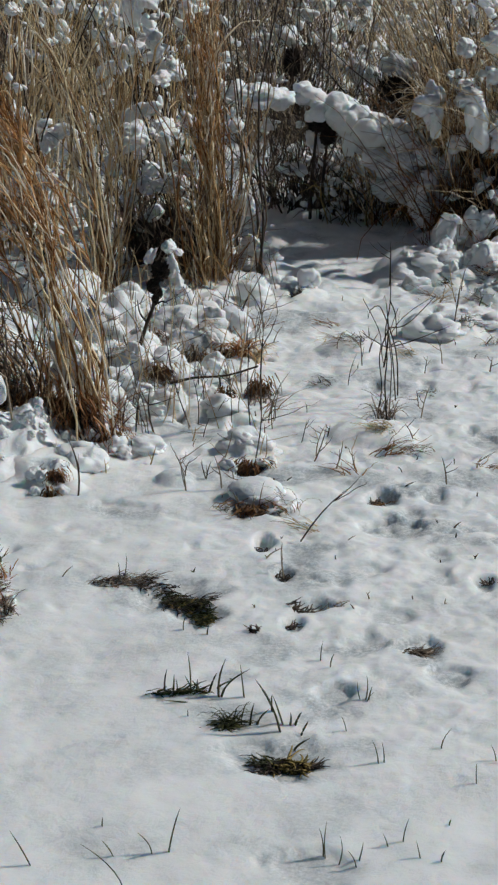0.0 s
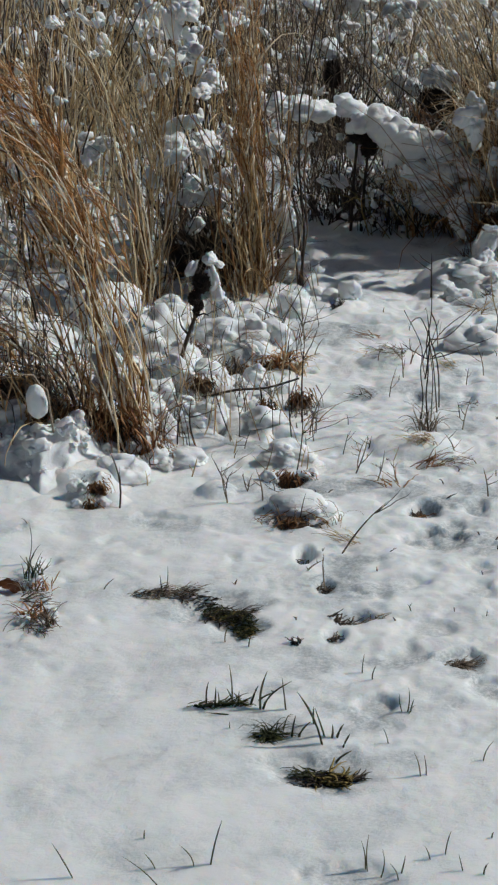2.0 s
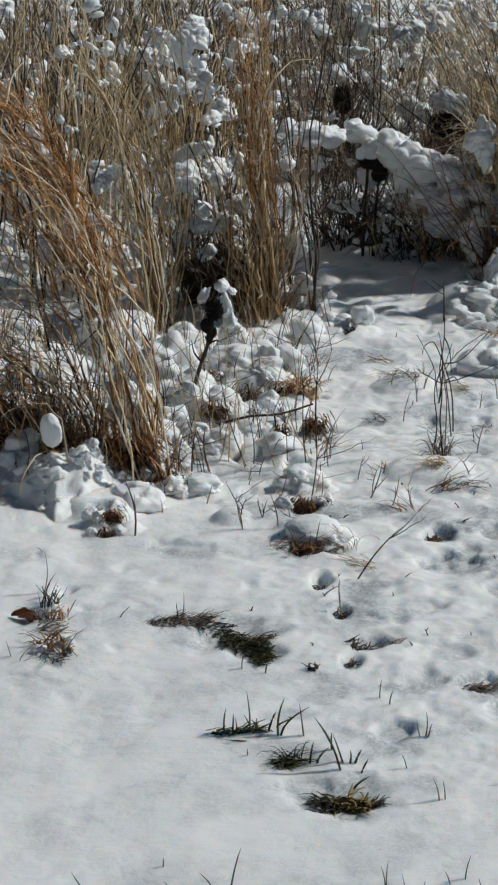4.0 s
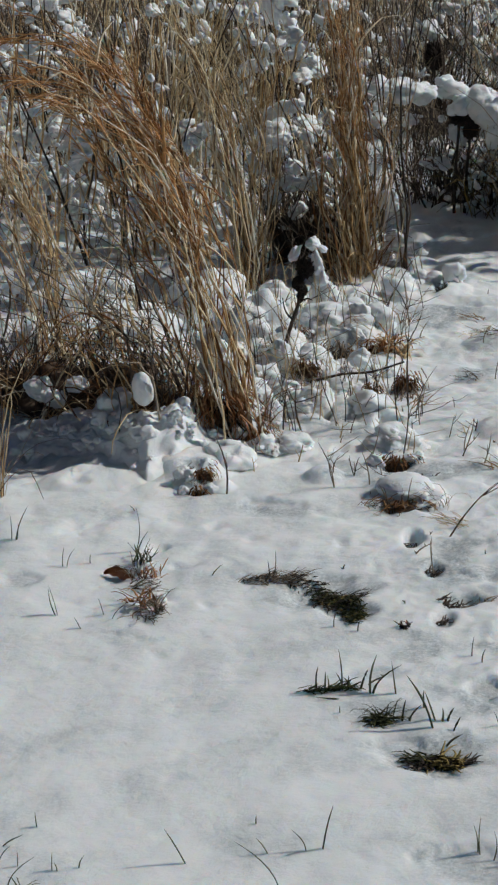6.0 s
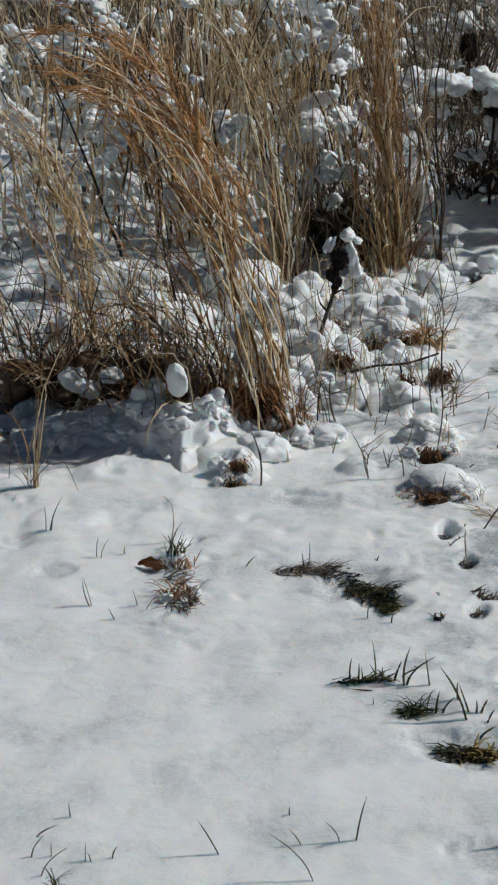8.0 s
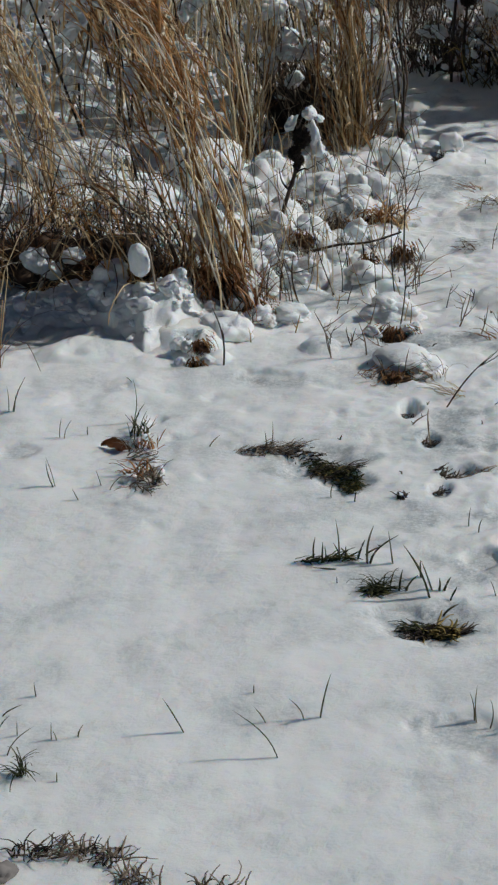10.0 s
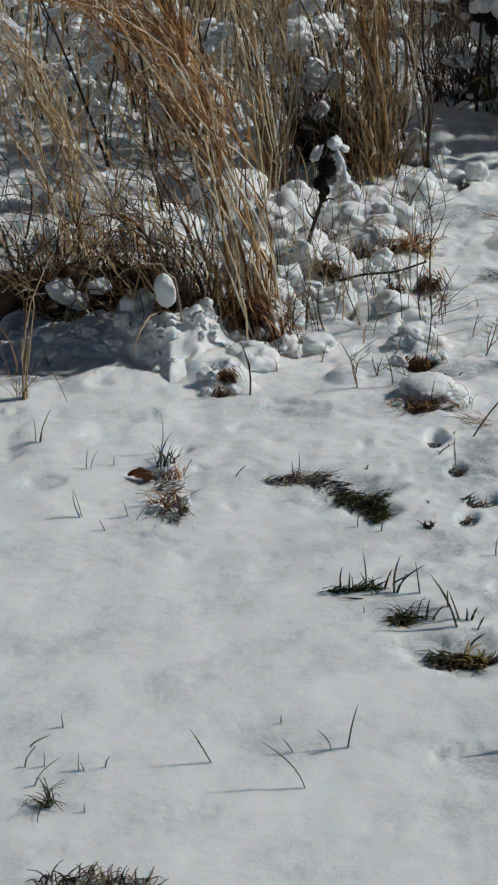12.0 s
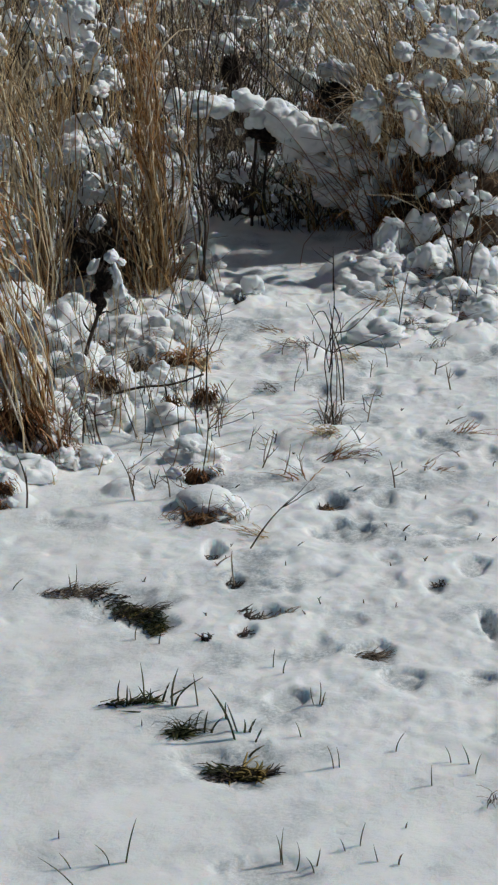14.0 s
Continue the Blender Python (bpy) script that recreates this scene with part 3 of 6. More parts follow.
grass_clump(114, -0.72, 5.46, 0.10, 0.36, LEFT, 0.25, 1.1, 8, BOWED, RUSSET_STRAW, RUSSET, spread=0.9, plume=0, skirt=2.0)
grass_clump(4, -0.88, 5.80, 0.12, 0.66, LEFT + 0.3, 0.35, 0.9, 16, BOWED, RUSSET_STRAW, TWIG, spread=0.5)
swath(5, [(-0.378, 6.5, 0.0), (-0.389, 6.5, 0.114), (-0.403, 6.5, 0.233), (-0.422, 6.5, 0.367), (-0.453, 6.5, 0.506), (-0.497, 6.49, 0.644), (-0.549, 6.48, 0.759), (-0.606, 6.47, 0.90), (-0.684, 6.46, 1.03)],
      (0.03, 0.035, 0.04, 0.05, 0.06), 24, UPRIGHT, STRAW, PALE, 0.2, 0.5, 1.1, 0.8, None, 1.5)
swath(22, [(-0.375, 6.55, 0.0), (-0.359, 6.55, 0.176), (-0.342, 6.55, 0.369), (-0.337, 6.55, 0.588), (-0.336, 6.55, 0.80), (-0.342, 6.55, 1.03)],
      (0.03, 0.04, 0.05, 0.06), 15, UPRIGHT, STRAW, STRAW, 0.2, 0.45, 1.0, 0.6, None, 1.5)
swath(6, [(-0.09, 6.66, 0.0), (-0.091, 6.66, 0.113), (-0.099, 6.66, 0.27), (-0.11, 6.66, 0.416), (-0.123, 6.66, 0.593), (-0.138, 6.66, 0.782), (-0.16, 6.66, 1.02)],
      (0.034, 0.036, 0.036, 0.040, 0.05), 44, UPRIGHT, STRAW, STRAW, 0.7, 0.5, 1.2, 1.0, PLUME, 1.7, 0.3)
swath(23, [(-0.13, 6.60, 0.0), (-0.155, 6.60, 0.12), (-0.19, 6.60, 0.28), (-0.235, 6.6, 0.45), (-0.28, 6.6, 0.62), (-0.34, 6.6, 0.8)],
      (0.03, 0.05, 0.06, 0.07), 13, UPRIGHT, PALE, STRAW, 0.0, 0.4, 1.0, 0.6, None, 1.6)
swath(24, [(-0.06, 6.70, 0.0), (-0.03, 6.7, 0.118), (0.0, 6.7, 0.285), (0.025, 6.7, 0.479), (0.04, 6.7, 0.626), (0.05, 6.7, 0.8)],
      (0.03, 0.03, 0.03, 0.04), 9, UPRIGHT, PALE, PALE, 0.0, 0.5, 1.0, 1.0)
grass_clump(8, -0.26, 6.95, 0.08, 0.95, LEFT, 0.10, 0.5, 16, UPRIGHT, PALE, spread=1.4, plume=0)
grass_clump(9, -0.62, 7.0, 0.10, 0.8, LEFT, 0.15, 0.7, 18, UPRIGHT, PALE, spread=1.2, plume=0)
grass_clump(10, 0.72, 7.75, 0.10, 0.75, LEFT, 0.25, 0.7, 36, BOWED, PALE, spread=0.6, plume=0.1)
grass_clump(11, 0.98, 7.8, 0.10, 0.85, LEFT, 0.25, 0.6, 36, BOWED, PALE, spread=0.6, plume=0.1)
grass_clump(12, 0.74, 8.0, 0.13, 0.9, LEFT, 0.2, 0.6, 36, BOWED, PALE, spread=0.6, plume=0.1)
swath(28, [(0.643, 7.2, 0.0), (0.59, 7.2, 0.2), (0.535, 7.2, 0.339), (0.487, 7.2, 0.372), (0.439, 7.2, 0.325)], (0.04, 0.04, 0.04, 0.05), 40, "golden drooping grass tuft behind a snowy shrub", STRAW, STRAW, 0.2, 0.6, 1.2, 1.0, None, 1.3)
swath(29, [(0.72, 7.6, 0.0), (0.70, 7.6, 0.184), (0.715, 7.6, 0.437), (0.763, 7.6, 0.70)], (0.05, 0.07, 0.09, 0.12), 22, UPRIGHT, STRAW, STRAW, 0.1, 0.5, 1.2, 0.8, None, 1.3)
swath(30, [(0.84, 7.5, 0.0), (0.80, 7.5, 0.2), (0.76, 7.5, 0.4), (0.70, 7.5, 0.6)], (0.05, 0.07, 0.09, 0.12), 22, UPRIGHT, RUSSET_STRAW, STRAW, 0.1, 0.5, 1.2, 0.8, None, 1.3)
swath(36, [(0.66, 7.16, 0.0), (0.64, 7.16, 0.2), (0.66, 7.15, 0.42), (0.70, 7.15, 0.66)], (0.07, 0.08, 0.09, 0.11), 30, "golden dry grass standing through snow loads", STRAW, RUSSET_STRAW, 0.2, 0.5, 1.2, 1.0, None, 1.3)
swath(37, [(0.84, 7.14, 0.0), (0.83, 7.14, 0.2), (0.80, 7.13, 0.42), (0.77, 7.13, 0.62)], (0.07, 0.08, 0.09, 0.11), 26, "golden dry grass standing through snow loads", STRAW, STRAW, 0.2, 0.5, 1.2, 1.0, None, 1.3)
swath(31, [(0.362, 7.28, 0.0), (0.338, 7.27, 0.12), (0.299, 7.26, 0.219), (0.292, 7.26, 0.334)], (0.02, 0.025, 0.03), 9, "few straw stalks before a snowy shrub", STRAW, STRAW, 0.0, 0.5, 0.8, 0.4, None, 1.1)
swath(32, [(-0.754, 5.62, 0.064), (-0.76, 5.62, 0.197), (-0.779, 5.62, 0.316), (-0.823, 5.62, 0.44), (-0.88, 5.62, 0.537), (-0.939, 5.62, 0.615), (-1.011, 5.62, 0.667)], (0.04, 0.04, 0.04, 0.05), 22, BOWED, STRAW, PALE, 0.3, 0.55, 1.0, 0.8, RUSSET_STRAW, 1.2)
swath(33, [(-0.70, 6.05, 0.0), (-0.76, 6.05, 0.10), (-0.84, 6.05, 0.22), (-0.95, 6.05, 0.34)], (0.12, 0.13, 0.15, 0.2), 10, "thin straggling straw stalks leaning over snow", STRAW, PALE, 0.0, 0.3, 0.6, 0.4, None, 1.3)
swath(34, [(-0.55, 6.25, 0.0), (-0.60, 6.25, 0.14), (-0.68, 6.25, 0.28), (-0.80, 6.25, 0.40)], (0.14, 0.14, 0.15, 0.2), 10, "thin straggling brown stalks leaning over snow", TWIG, PALE, 0.0, 0.3, 0.6, 0.4, None, 1.3)
swath(35, [(-0.95, 5.9, 0.0), (-0.99, 5.9, 0.10), (-1.06, 5.9, 0.22), (-1.15, 5.9, 0.34)], (0.12, 0.13, 0.15, 0.2), 10, "thin straggling brown stalks leaning over snow", BARK, TWIG, 0.0, 0.3, 0.6, 0.4, None, 1.3)
grass_clump(13, -0.80, 4.88, 0.012, 0.28, 0.9, 0.03, 0.10, 5, "few pale upright grass stalks with russet base in snow", plume=0, spread=1.5, skirt=1.0)

# rough growth behind, copies of four clumps turned and spread
back = []
rng_back = np.random.default_rng(40)
for k in range(4):
    back.append(grass_clump(60 + k, 0.0, 30.0 + k, 0.14, 0.9, LEFT, 0.2, 0.9, 15, "weathered dry grass clump in the snowy thicket", (STRAW, PALE, TWIG, PALE)[k], (STRAW, PALE, STRAW, TWIG)[k], 0.06, 0.8, 1.6, False))
for k in range(15):
    y = 7.3 + 4.4 * (k + rng_back.uniform(0, 1)) / 15
    x = rng_back.uniform(-0.26 * y, 0.17 * y)
    if x > -0.05 and y < 7.9 or abs(x - 0.3) < 0.35 and y < 8.2:
        x = -0.5 - abs(rng_back.normal(0, 0.6))
    m = pose(*on_ground(x, y), 0, 0, rng_back.normal(0, 35))
    copy_thing(back[k % 4], m)
for k, ob in enumerate(back):
    ob.matrix_basis = pose(*on_ground(-1.5 + 0.9 * k, 9.2 + 0.4 * k))


# ---- shrubs and brush ----
def twiggy(rng, base, height, spread, limbs, forks, r0, seg=7):
    """Paths of a many-stemmed shrub: limbs from the foot, and thinner twigs forking off them."""
    az = rng.uniform(0, 6.28, limbs)
    lb = stalks(rng, base, height * rng.uniform(0.7, 1.1, limbs), az, rng.uniform(0.02, spread, limbs), rng.uniform(-0.2, 0.5, limbs), 1.2, seg, 0.10)
    which, at = rng.integers(0, limbs, limbs * forks), rng.integers(1, seg - 1, limbs * forks)
    tw = stalks(rng, lb[which, at], height * rng.uniform(0.12, 0.42, limbs * forks), az[which] + rng.normal(0, 1.2, limbs * forks), rng.uniform(0.2, 1.0, limbs * forks), rng.uniform(-0.5, 0.5, limbs * forks), 1.0, 5, 0.10)
    return lb, tw


def shrub(seed, x, y, rx, height, spread, limbs, forks, label, limb_r=0.0030, twig_r=0.0014, mat=BARK, near=True, name="shrub"):
    rng = np.random.default_rng(seed)
    ob = root(name, on_ground(x, y), label, "shrub", "bare shrubs")
    origin = np.array(ob.location)
    px, py = disc(rng, limbs, x, y, rx)
    base = np.stack([px, py, height_of(px, py) - 0.01], 1) - origin
    lb, tw = twiggy(rng, base, height, spread, limbs, forks, limb_r)
    radii = rng.uniform(0.6, 1.1, limbs) * limb_r
    if near:
        for p, r in zip(lb, radii):
            part("branch", tubes("branch", p[None], r, limb_r * 0.35, mat, 4), ob)
    else:
        tagged(part("branch_mass", tubes("branch_mass", lb, radii, limb_r * 0.35, mat, 4), ob), kind="stuff")
    tagged(part("twig_mass", tubes("twig_mass", tw, twig_r, twig_r * 0.45, TWIG), ob), kind="stuff")
    return ob


shrub(201, 0.33, 7.42, 0.18, 0.36, 0.85, 36, 6, "low twiggy shrub bent under a load of snow")
shrub(202, 0.14, 7.45, 0.10, 0.36, 0.6, 24, 6, "low twiggy shrub bent under a load of snow")
shrub(203, 0.68, 7.05, 0.10, 0.42, 0.6, 16, 7, "dark bare shrub beside snow-laden russet grass")
shrub(204, 0.82, 7.05, 0.08, 0.42, 0.5, 12, 7, "dark bare shrub beside snow-laden russet grass")
shrub(205, 0.02, 6.72, 0.03, 0.95, 0.12, 4, 3, "tall dark bare stems at the grass edge", 0.0035)
shrub(206, -0.22, 6.75, 0.14, 0.34, 0.7, 40, 7, "dark twiggy growth beneath snow lumps")
shrub(208, 0.45, 8.15, 0.06, 0.30, 0.5, 20, 6, "dark clipped shrub stub under a snow cap")
shrub(209, 0.14, 8.55, 0.04, 0.32, 0.3, 20, 6, "dark clipped shrub stub under a snow cap")
shrub(210, 0.71, 6.55, 0.02, 0.36, 0.55, 4, 4, "forked dark twig leaning out of the snow", 0.0035)
shrub(211, 0.14, 8.2, 0.16, 0.7, 0.35, 16, 5, "thin dark bare stems in the thicket")

# thin bare stems all through the thicket
thin = [shrub(230 + k, 0.0, 34.0 + k, 0.2, 0.95, 0.75, 7, 5, "thin dark bare stems in the snowy thicket", 0.0036, 0.0017, (TWIG, BARK, BARK)[k], near=False) for k in range(3)]
for k in range(42):
    y = 6.95 + 4.6 * ((k + rng_back.uniform(0, 1)) / 42) ** 0.7
    x = rng_back.uniform(-0.26 * y, 0.17 * y)
    if -0.05 < x < 0.55 and y < 8.4:
        x = -0.4 - abs(rng_back.normal(0, 0.6))
    if x < -0.42 and y < 8.0 and k % 3:
        x, y = x * 1.25, y + 1.6
    copy_thing(thin[k % 3], pose(*on_ground(x, y), 0, 0, rng_back.uniform(0, 360)))
for k, ob in enumerate(thin):
    ob.matrix_basis = pose(*on_ground(-1.2 + 1.0 * k, 10.3))


# straight upright stems between the tall clumps
upright = [shrub(240 + k, 0.0, 36.0 + k, 0.16, 0.75, 0.22, 9, 1, "slender upright stems standing in the snowy thicket", 0.0042, 0.0018, (BARK, STRAW, PALE, CREAM_HIGHLIGHT)[k], near=False) for k in range(4)]
for k in range(22):
    x, y = rng_back.uniform(-1.25, -0.02), 6.85 + 1.7 * rng_back.uniform(0, 1) ** 1.3
    if k % 5 == 4:
        x, y = rng_back.uniform(0.55, 1.2), rng_back.uniform(7.4, 8.8)
    copy_thing(upright[k % 4], pose(*on_ground(x, y), 0, 0, rng_back.uniform(0, 360)))
for k, ob in enumerate(upright):
    ob.matrix_basis = pose(*on_ground(-0.95 + 0.25 * k, 7.3 + 0.1 * k))


ball = bmesh.new()
bmesh.ops.create_icosphere(ball, subdivisions=4, radius=1)
BALL = np.array([v.co for v in ball.verts])
BALL /= np.linalg.norm(BALL, axis=1, keepdims=True)
BALL_FACES = np.array([[v.index for v in f.verts] for f in ball.faces])
ball.free()


# dark matted brush low down between the stems
def brush(seed, x, y, radius, height, count, mat, label, core=0.0):
    rng = np.random.default_rng(seed)
    stout = 1.5 if y < 6 else 1.0
    count = int(count / stout)
    ob = root("dead_brush", on_ground(x, y), label, "brush", "low dead brush")
    px, py = disc(rng, count, x, y, radius)
    base = np.stack([px, py, height_of(px, py) - 0.01], 1) - np.array(ob.location)
    paths = stalks(rng, base, height * rng.uniform(0.5, 1.5, count), rng.uniform(0, 6.28, count), rng.uniform(0.0, 0.9, count), rng.uniform(-0.3, 1.8, count), 1.3, 7, 0.14)
    tagged(part("stem_mass", tubes("stem_mass", paths, rng.uniform(0.0014, 0.0036, count) * stout, 0.0012, mat, 3, 0.5), ob), kind="stuff")
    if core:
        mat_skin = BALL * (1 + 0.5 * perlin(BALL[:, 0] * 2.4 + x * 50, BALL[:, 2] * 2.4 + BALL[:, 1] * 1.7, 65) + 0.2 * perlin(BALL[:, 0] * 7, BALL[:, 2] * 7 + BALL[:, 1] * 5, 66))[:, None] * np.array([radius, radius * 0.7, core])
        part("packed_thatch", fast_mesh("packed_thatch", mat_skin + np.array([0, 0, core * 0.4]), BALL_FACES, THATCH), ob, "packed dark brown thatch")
    return ob


LOW = "dark matted dead brush low in the thicket"
brush(260, 0.32, 7.42, 0.20, 0.20, 110, BARK, LOW)
brush(268, 0.36, 7.34, 0.16, 0.22, 40, OLIVE, LOW)
brush(261, 0.13, 7.5, 0.12, 0.22, 120, BARK, LOW)
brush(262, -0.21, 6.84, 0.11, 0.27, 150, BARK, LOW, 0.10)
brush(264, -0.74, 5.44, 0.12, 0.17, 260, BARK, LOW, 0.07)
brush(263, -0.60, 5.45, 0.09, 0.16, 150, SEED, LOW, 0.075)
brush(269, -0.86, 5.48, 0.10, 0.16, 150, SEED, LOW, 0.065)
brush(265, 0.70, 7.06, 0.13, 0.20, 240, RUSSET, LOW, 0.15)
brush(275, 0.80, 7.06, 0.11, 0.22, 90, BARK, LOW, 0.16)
brush(276, 0.66, 7.0, 0.10, 0.26, 60, STRAW, LOW)
for k in range(8):
    brush(277 + k, 0.57 + 0.045 * k, 7.12 + 0.09 * (k % 4), 0.08, 0.36, 80, (RUSSET, RUSSET_STRAW, TWIG)[k % 3], "tawny matted dead brush holding snow", 0.2 if k in (1, 4, 5) else 0.0)
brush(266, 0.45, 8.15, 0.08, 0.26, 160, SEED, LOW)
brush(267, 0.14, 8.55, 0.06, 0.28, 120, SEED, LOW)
mats = [brush(296 + k, 0.0, 38.0 + k, 0.2, 0.42, 64, (BARK, TWIG, PALE)[k], LOW) for k in range(3)]
for k in range(62):
    y = 6.95 + 4.6 * ((k + rng_back.uniform(0, 1)) / 62) ** 0.7
    x = rng_back.uniform(-0.26 * y, 0.17 * y)
    if -0.05 < x < 0.55 and y < 8.4:
        x = -0.4 - abs(rng_back.normal(0, 0.6))
    if x < -0.42 and y < 8.3 and k % 4:
        x, y = x * 1.25, y + 1.6
    copy_thing(mats[k % 3], pose(*on_ground(x, y), 0, 0, rng_back.uniform(0, 360)))
for k in range(28):
    y = 8.2 + 3.4 * (k + rng_back.uniform(0, 1)) / 28
    x = rng_back.uniform(-0.25 * y, 0.02 * y)
    copy_thing(mats[k % 3], pose(*on_ground(x, y), 0, 0, rng_back.uniform(0, 360)))
# unseen brush past the right edge of view, added to shade the snow strip
for k in range(14):
    copy_thing(mats[k % 3], pose(*on_ground(rng_back.uniform(1.0, 1.45), rng_back.uniform(7.15, 7.6)), 0, 0, rng_back.uniform(0, 360)) @ Matrix.Scale(1.35, 4))
for k, ob in enumerate(mats):
    ob.matrix_basis = pose(*on_ground(-1.0 + 0.9 * k, 9.0))


# ---- lumps of snow caught on plants ----
def lump_mesh(seed, fine=4):
    """An uneven handful of old snow of radius about one: a few crusted nodules grown together, flatter below."""
    rng = np.random.default_rng(seed)
    bm = bmesh.new()
    for k in range(int(rng.integers(2, 5))):
        size = 0.85 if k == 0 else rng.uniform(0.35, 0.65)
        at = Vector((0, 0, 0)) if k == 0 else Vector((rng.normal(0, 0.6), rng.normal(0, 0.6), rng.uniform(-0.5, 0.25)))
        made = bmesh.ops.create_icosphere(bm, subdivisions=fine if k == 0 else fine - 1, radius=1)["verts"]
        off, flat = Vector(rng.uniform(-50, 50, 3)), rng.uniform(0.6, 0.95)
        for v in made:
            d = v.co.normalized()
            r = 0.9 + 0.5 * noise.noise(d * 1.2 + off) + 0.36 * abs(noise.noise(d * 2.1 + off)) + 0.14 * abs(noise.noise(d * 4.6 + off)) + 0.03 * noise.noise(d * 11 + off)
            v.co = Vector((d.x, d.y, d.z * flat)) * r * size + at
            if v.co.z < 0:
                v.co.z *= 0.65
    for f in bm.faces:
        f.smooth = True
    me = bpy.data.meshes.new("snow_lump")
    bm.to_mesh(me)
    bm.free()
    me.materials.append(SOFT_SNOW)
    return me


def pillow_mesh(seed, rough=1.0):
    """A smooth rounded cushion of settled snow, radius about one."""
    rng = np.random.default_rng(seed)
    bm = bmesh.new()
    bmesh.ops.create_icosphere(bm, subdivisions=4, radius=1)
    off = Vector(rng.uniform(-50, 50, 3))
    for v in bm.verts:
        d = v.co.normalized()
        v.co = d * (0.95 + rough * (0.34 * noise.noise(d * 1.3 + off) + 0.17 * noise.noise(d * 2.6 + off)) + 0.05 * noise.noise(d * 7 + off) + 0.02 * noise.noise(d * 16 + off))
        if v.co.z < 0:
            v.co.z *= 0.6
    for f in bm.faces:
        f.smooth = True
    me = bpy.data.meshes.new("snow_pillow")
    bm.to_mesh(me)
    bm.free()
    me.materials.append(SOFT_SNOW)
    return me


PILLOWS = [pillow_mesh(80 + k) for k in range(7)]
EGG = [pillow_mesh(95, 0.3)]
LUMPS = [lump_mesh(k) for k in range(14)]
FLECKS = [lump_mesh(50 + k, 2) for k in range(6)]


def snow_lump(rng, x, y, z, r, squash, label, pool=None):
    pool = pool or LUMPS
    ob = new("snow_lump", pool[int(rng.integers(0, len(pool)))])
    w = rng.uniform(0.75, 1.45)
    ob.matrix_basis = pose(x, y, z, rng.normal(0, 22), rng.normal(0, 22), rng.uniform(0, 360)) @ Matrix.Diagonal((r * w, r / w, r * squash * 1.35, 1))
    return tagged(ob, label, "snow", "snow lumps on plants")


def snow_bank(seed, x, y, z, rx, ry, rz, turn, label):
    """A crumbling mass of ploughed-up snow, steep on one side, crusted all over."""
    bm = bmesh.new()
    bmesh.ops.create_icosphere(bm, subdivisions=6, radius=1)
    off = Vector((seed * 7.3, seed * 3.1, seed * 1.7))
    for v in bm.verts:
        d = v.co.normalized()
        d = Vector((d.x, d.y, math.copysign(abs(d.z) ** 0.6, d.z)))
        c = Vector((d.x * rx, d.y * ry, d.z * rz)) * 30
        r = 0.95 + 0.20 * noise.noise(d * 1.4 + off) + 0.13 * noise.noise(d * 3.1 + off)
        r += 0.07 * noise.noise(c * 0.6 + off) + 0.06 * abs(noise.noise(c * 1.1 + off)) + 0.03 * abs(noise.noise(c * 2.6 + off)) + 0.012 * noise.noise(c * 6 + off)
        v.co = Vector((d.x * rx * r, d.y * ry * r, d.z * rz * r))
    for f in bm.faces:
        f.smooth = True
    me = bpy.data.meshes.new("snow_bank")
    bm.to_mesh(me)
    bm.free()
    me.materials.append(SOFT_SNOW)
    ob = new("snow_bank", me)
    ob.matrix_basis = pose(x, y, z, 0, 0, turn)
    return tagged(ob, label, "snow", "banked snow")


BANKED = "crumbling white snow bank at the foot of bowed grass"
snow_bank(2, -0.37, 5.08, -0.015, 0.06, 0.05, 0.045, -20, BANKED)


def snow_ridge(outline, label):
    """A ploughed heap, steep towards the path and crumbling: stations along it of x, foot, crest height."""
    st = np.array(outline)
    u, v = np.meshgrid(np.linspace(st[0, 0], st[-1, 0], 170), np.linspace(-0.04, 0.34, 130))
    foot = np.interp(u, st[:, 0], st[:, 1]) + 0.03 * perlin(u * 9, v * 6, 50) + 0.015 * perlin(u * 24, v * 22, 51)
    crest = np.interp(u, st[:, 0], st[:, 2]) * (1 + 0.35 * perlin(u * 13, v * 11, 52))
    rise = smooth(0.0, 0.15, v) ** 0.75 * smooth(0.34, 0.20, v)
    bent = u + 0.02 * perlin(u * 14, v * 14, 58)
    clods = perlin(bent * 13, v * 24, 53) + 0.6 * perlin(bent * 29, v * 50, 54) + 0.3 * perlin(u * 62, v * 95, 55)
    z = -0.015 + (crest + 0.015) * rise + (0.023 * clods + 0.014 * perlin(u * 7, v * 7, 56)) * smooth(0.0, 0.4, rise)
    y = foot + v
    ix = np.arange(u.size).reshape(u.shape)
    quads = np.stack([ix[:-1, :-1], ix[:-1, 1:], ix[1:, 1:], ix[1:, :-1]], -1).reshape(-1, 4)
    ob = new("snow_bank", fast_mesh("snow_bank", np.stack([u.ravel(), y.ravel(), z.ravel()], 1), quads, SOFT_SNOW))
    return tagged(ob, label, "snow", "banked snow")


ridge_bank = snow_ridge([(-0.90, 5.08, 0.0), (-0.80, 5.07, 0.035), (-0.69, 5.08, 0.055), (-0.58, 4.99, 0.075), (-0.51, 4.95, 0.085), (-0.455, 4.98, 0.10), (-0.40, 5.03, 0.065), (-0.36, 5.03, 0.04), (-0.29, 5.08, 0.0)], BANKED)
snow_bank(5, -0.14, 6.02, 0.01, 0.10, 0.07, 0.07, 0, "rounded white snow bank beside russet grass tufts")
snow_bank(6, -0.34, 6.06, 0.0, 0.09, 0.08, 0.085, 40, "rounded white snow bank beside a dark seed head")
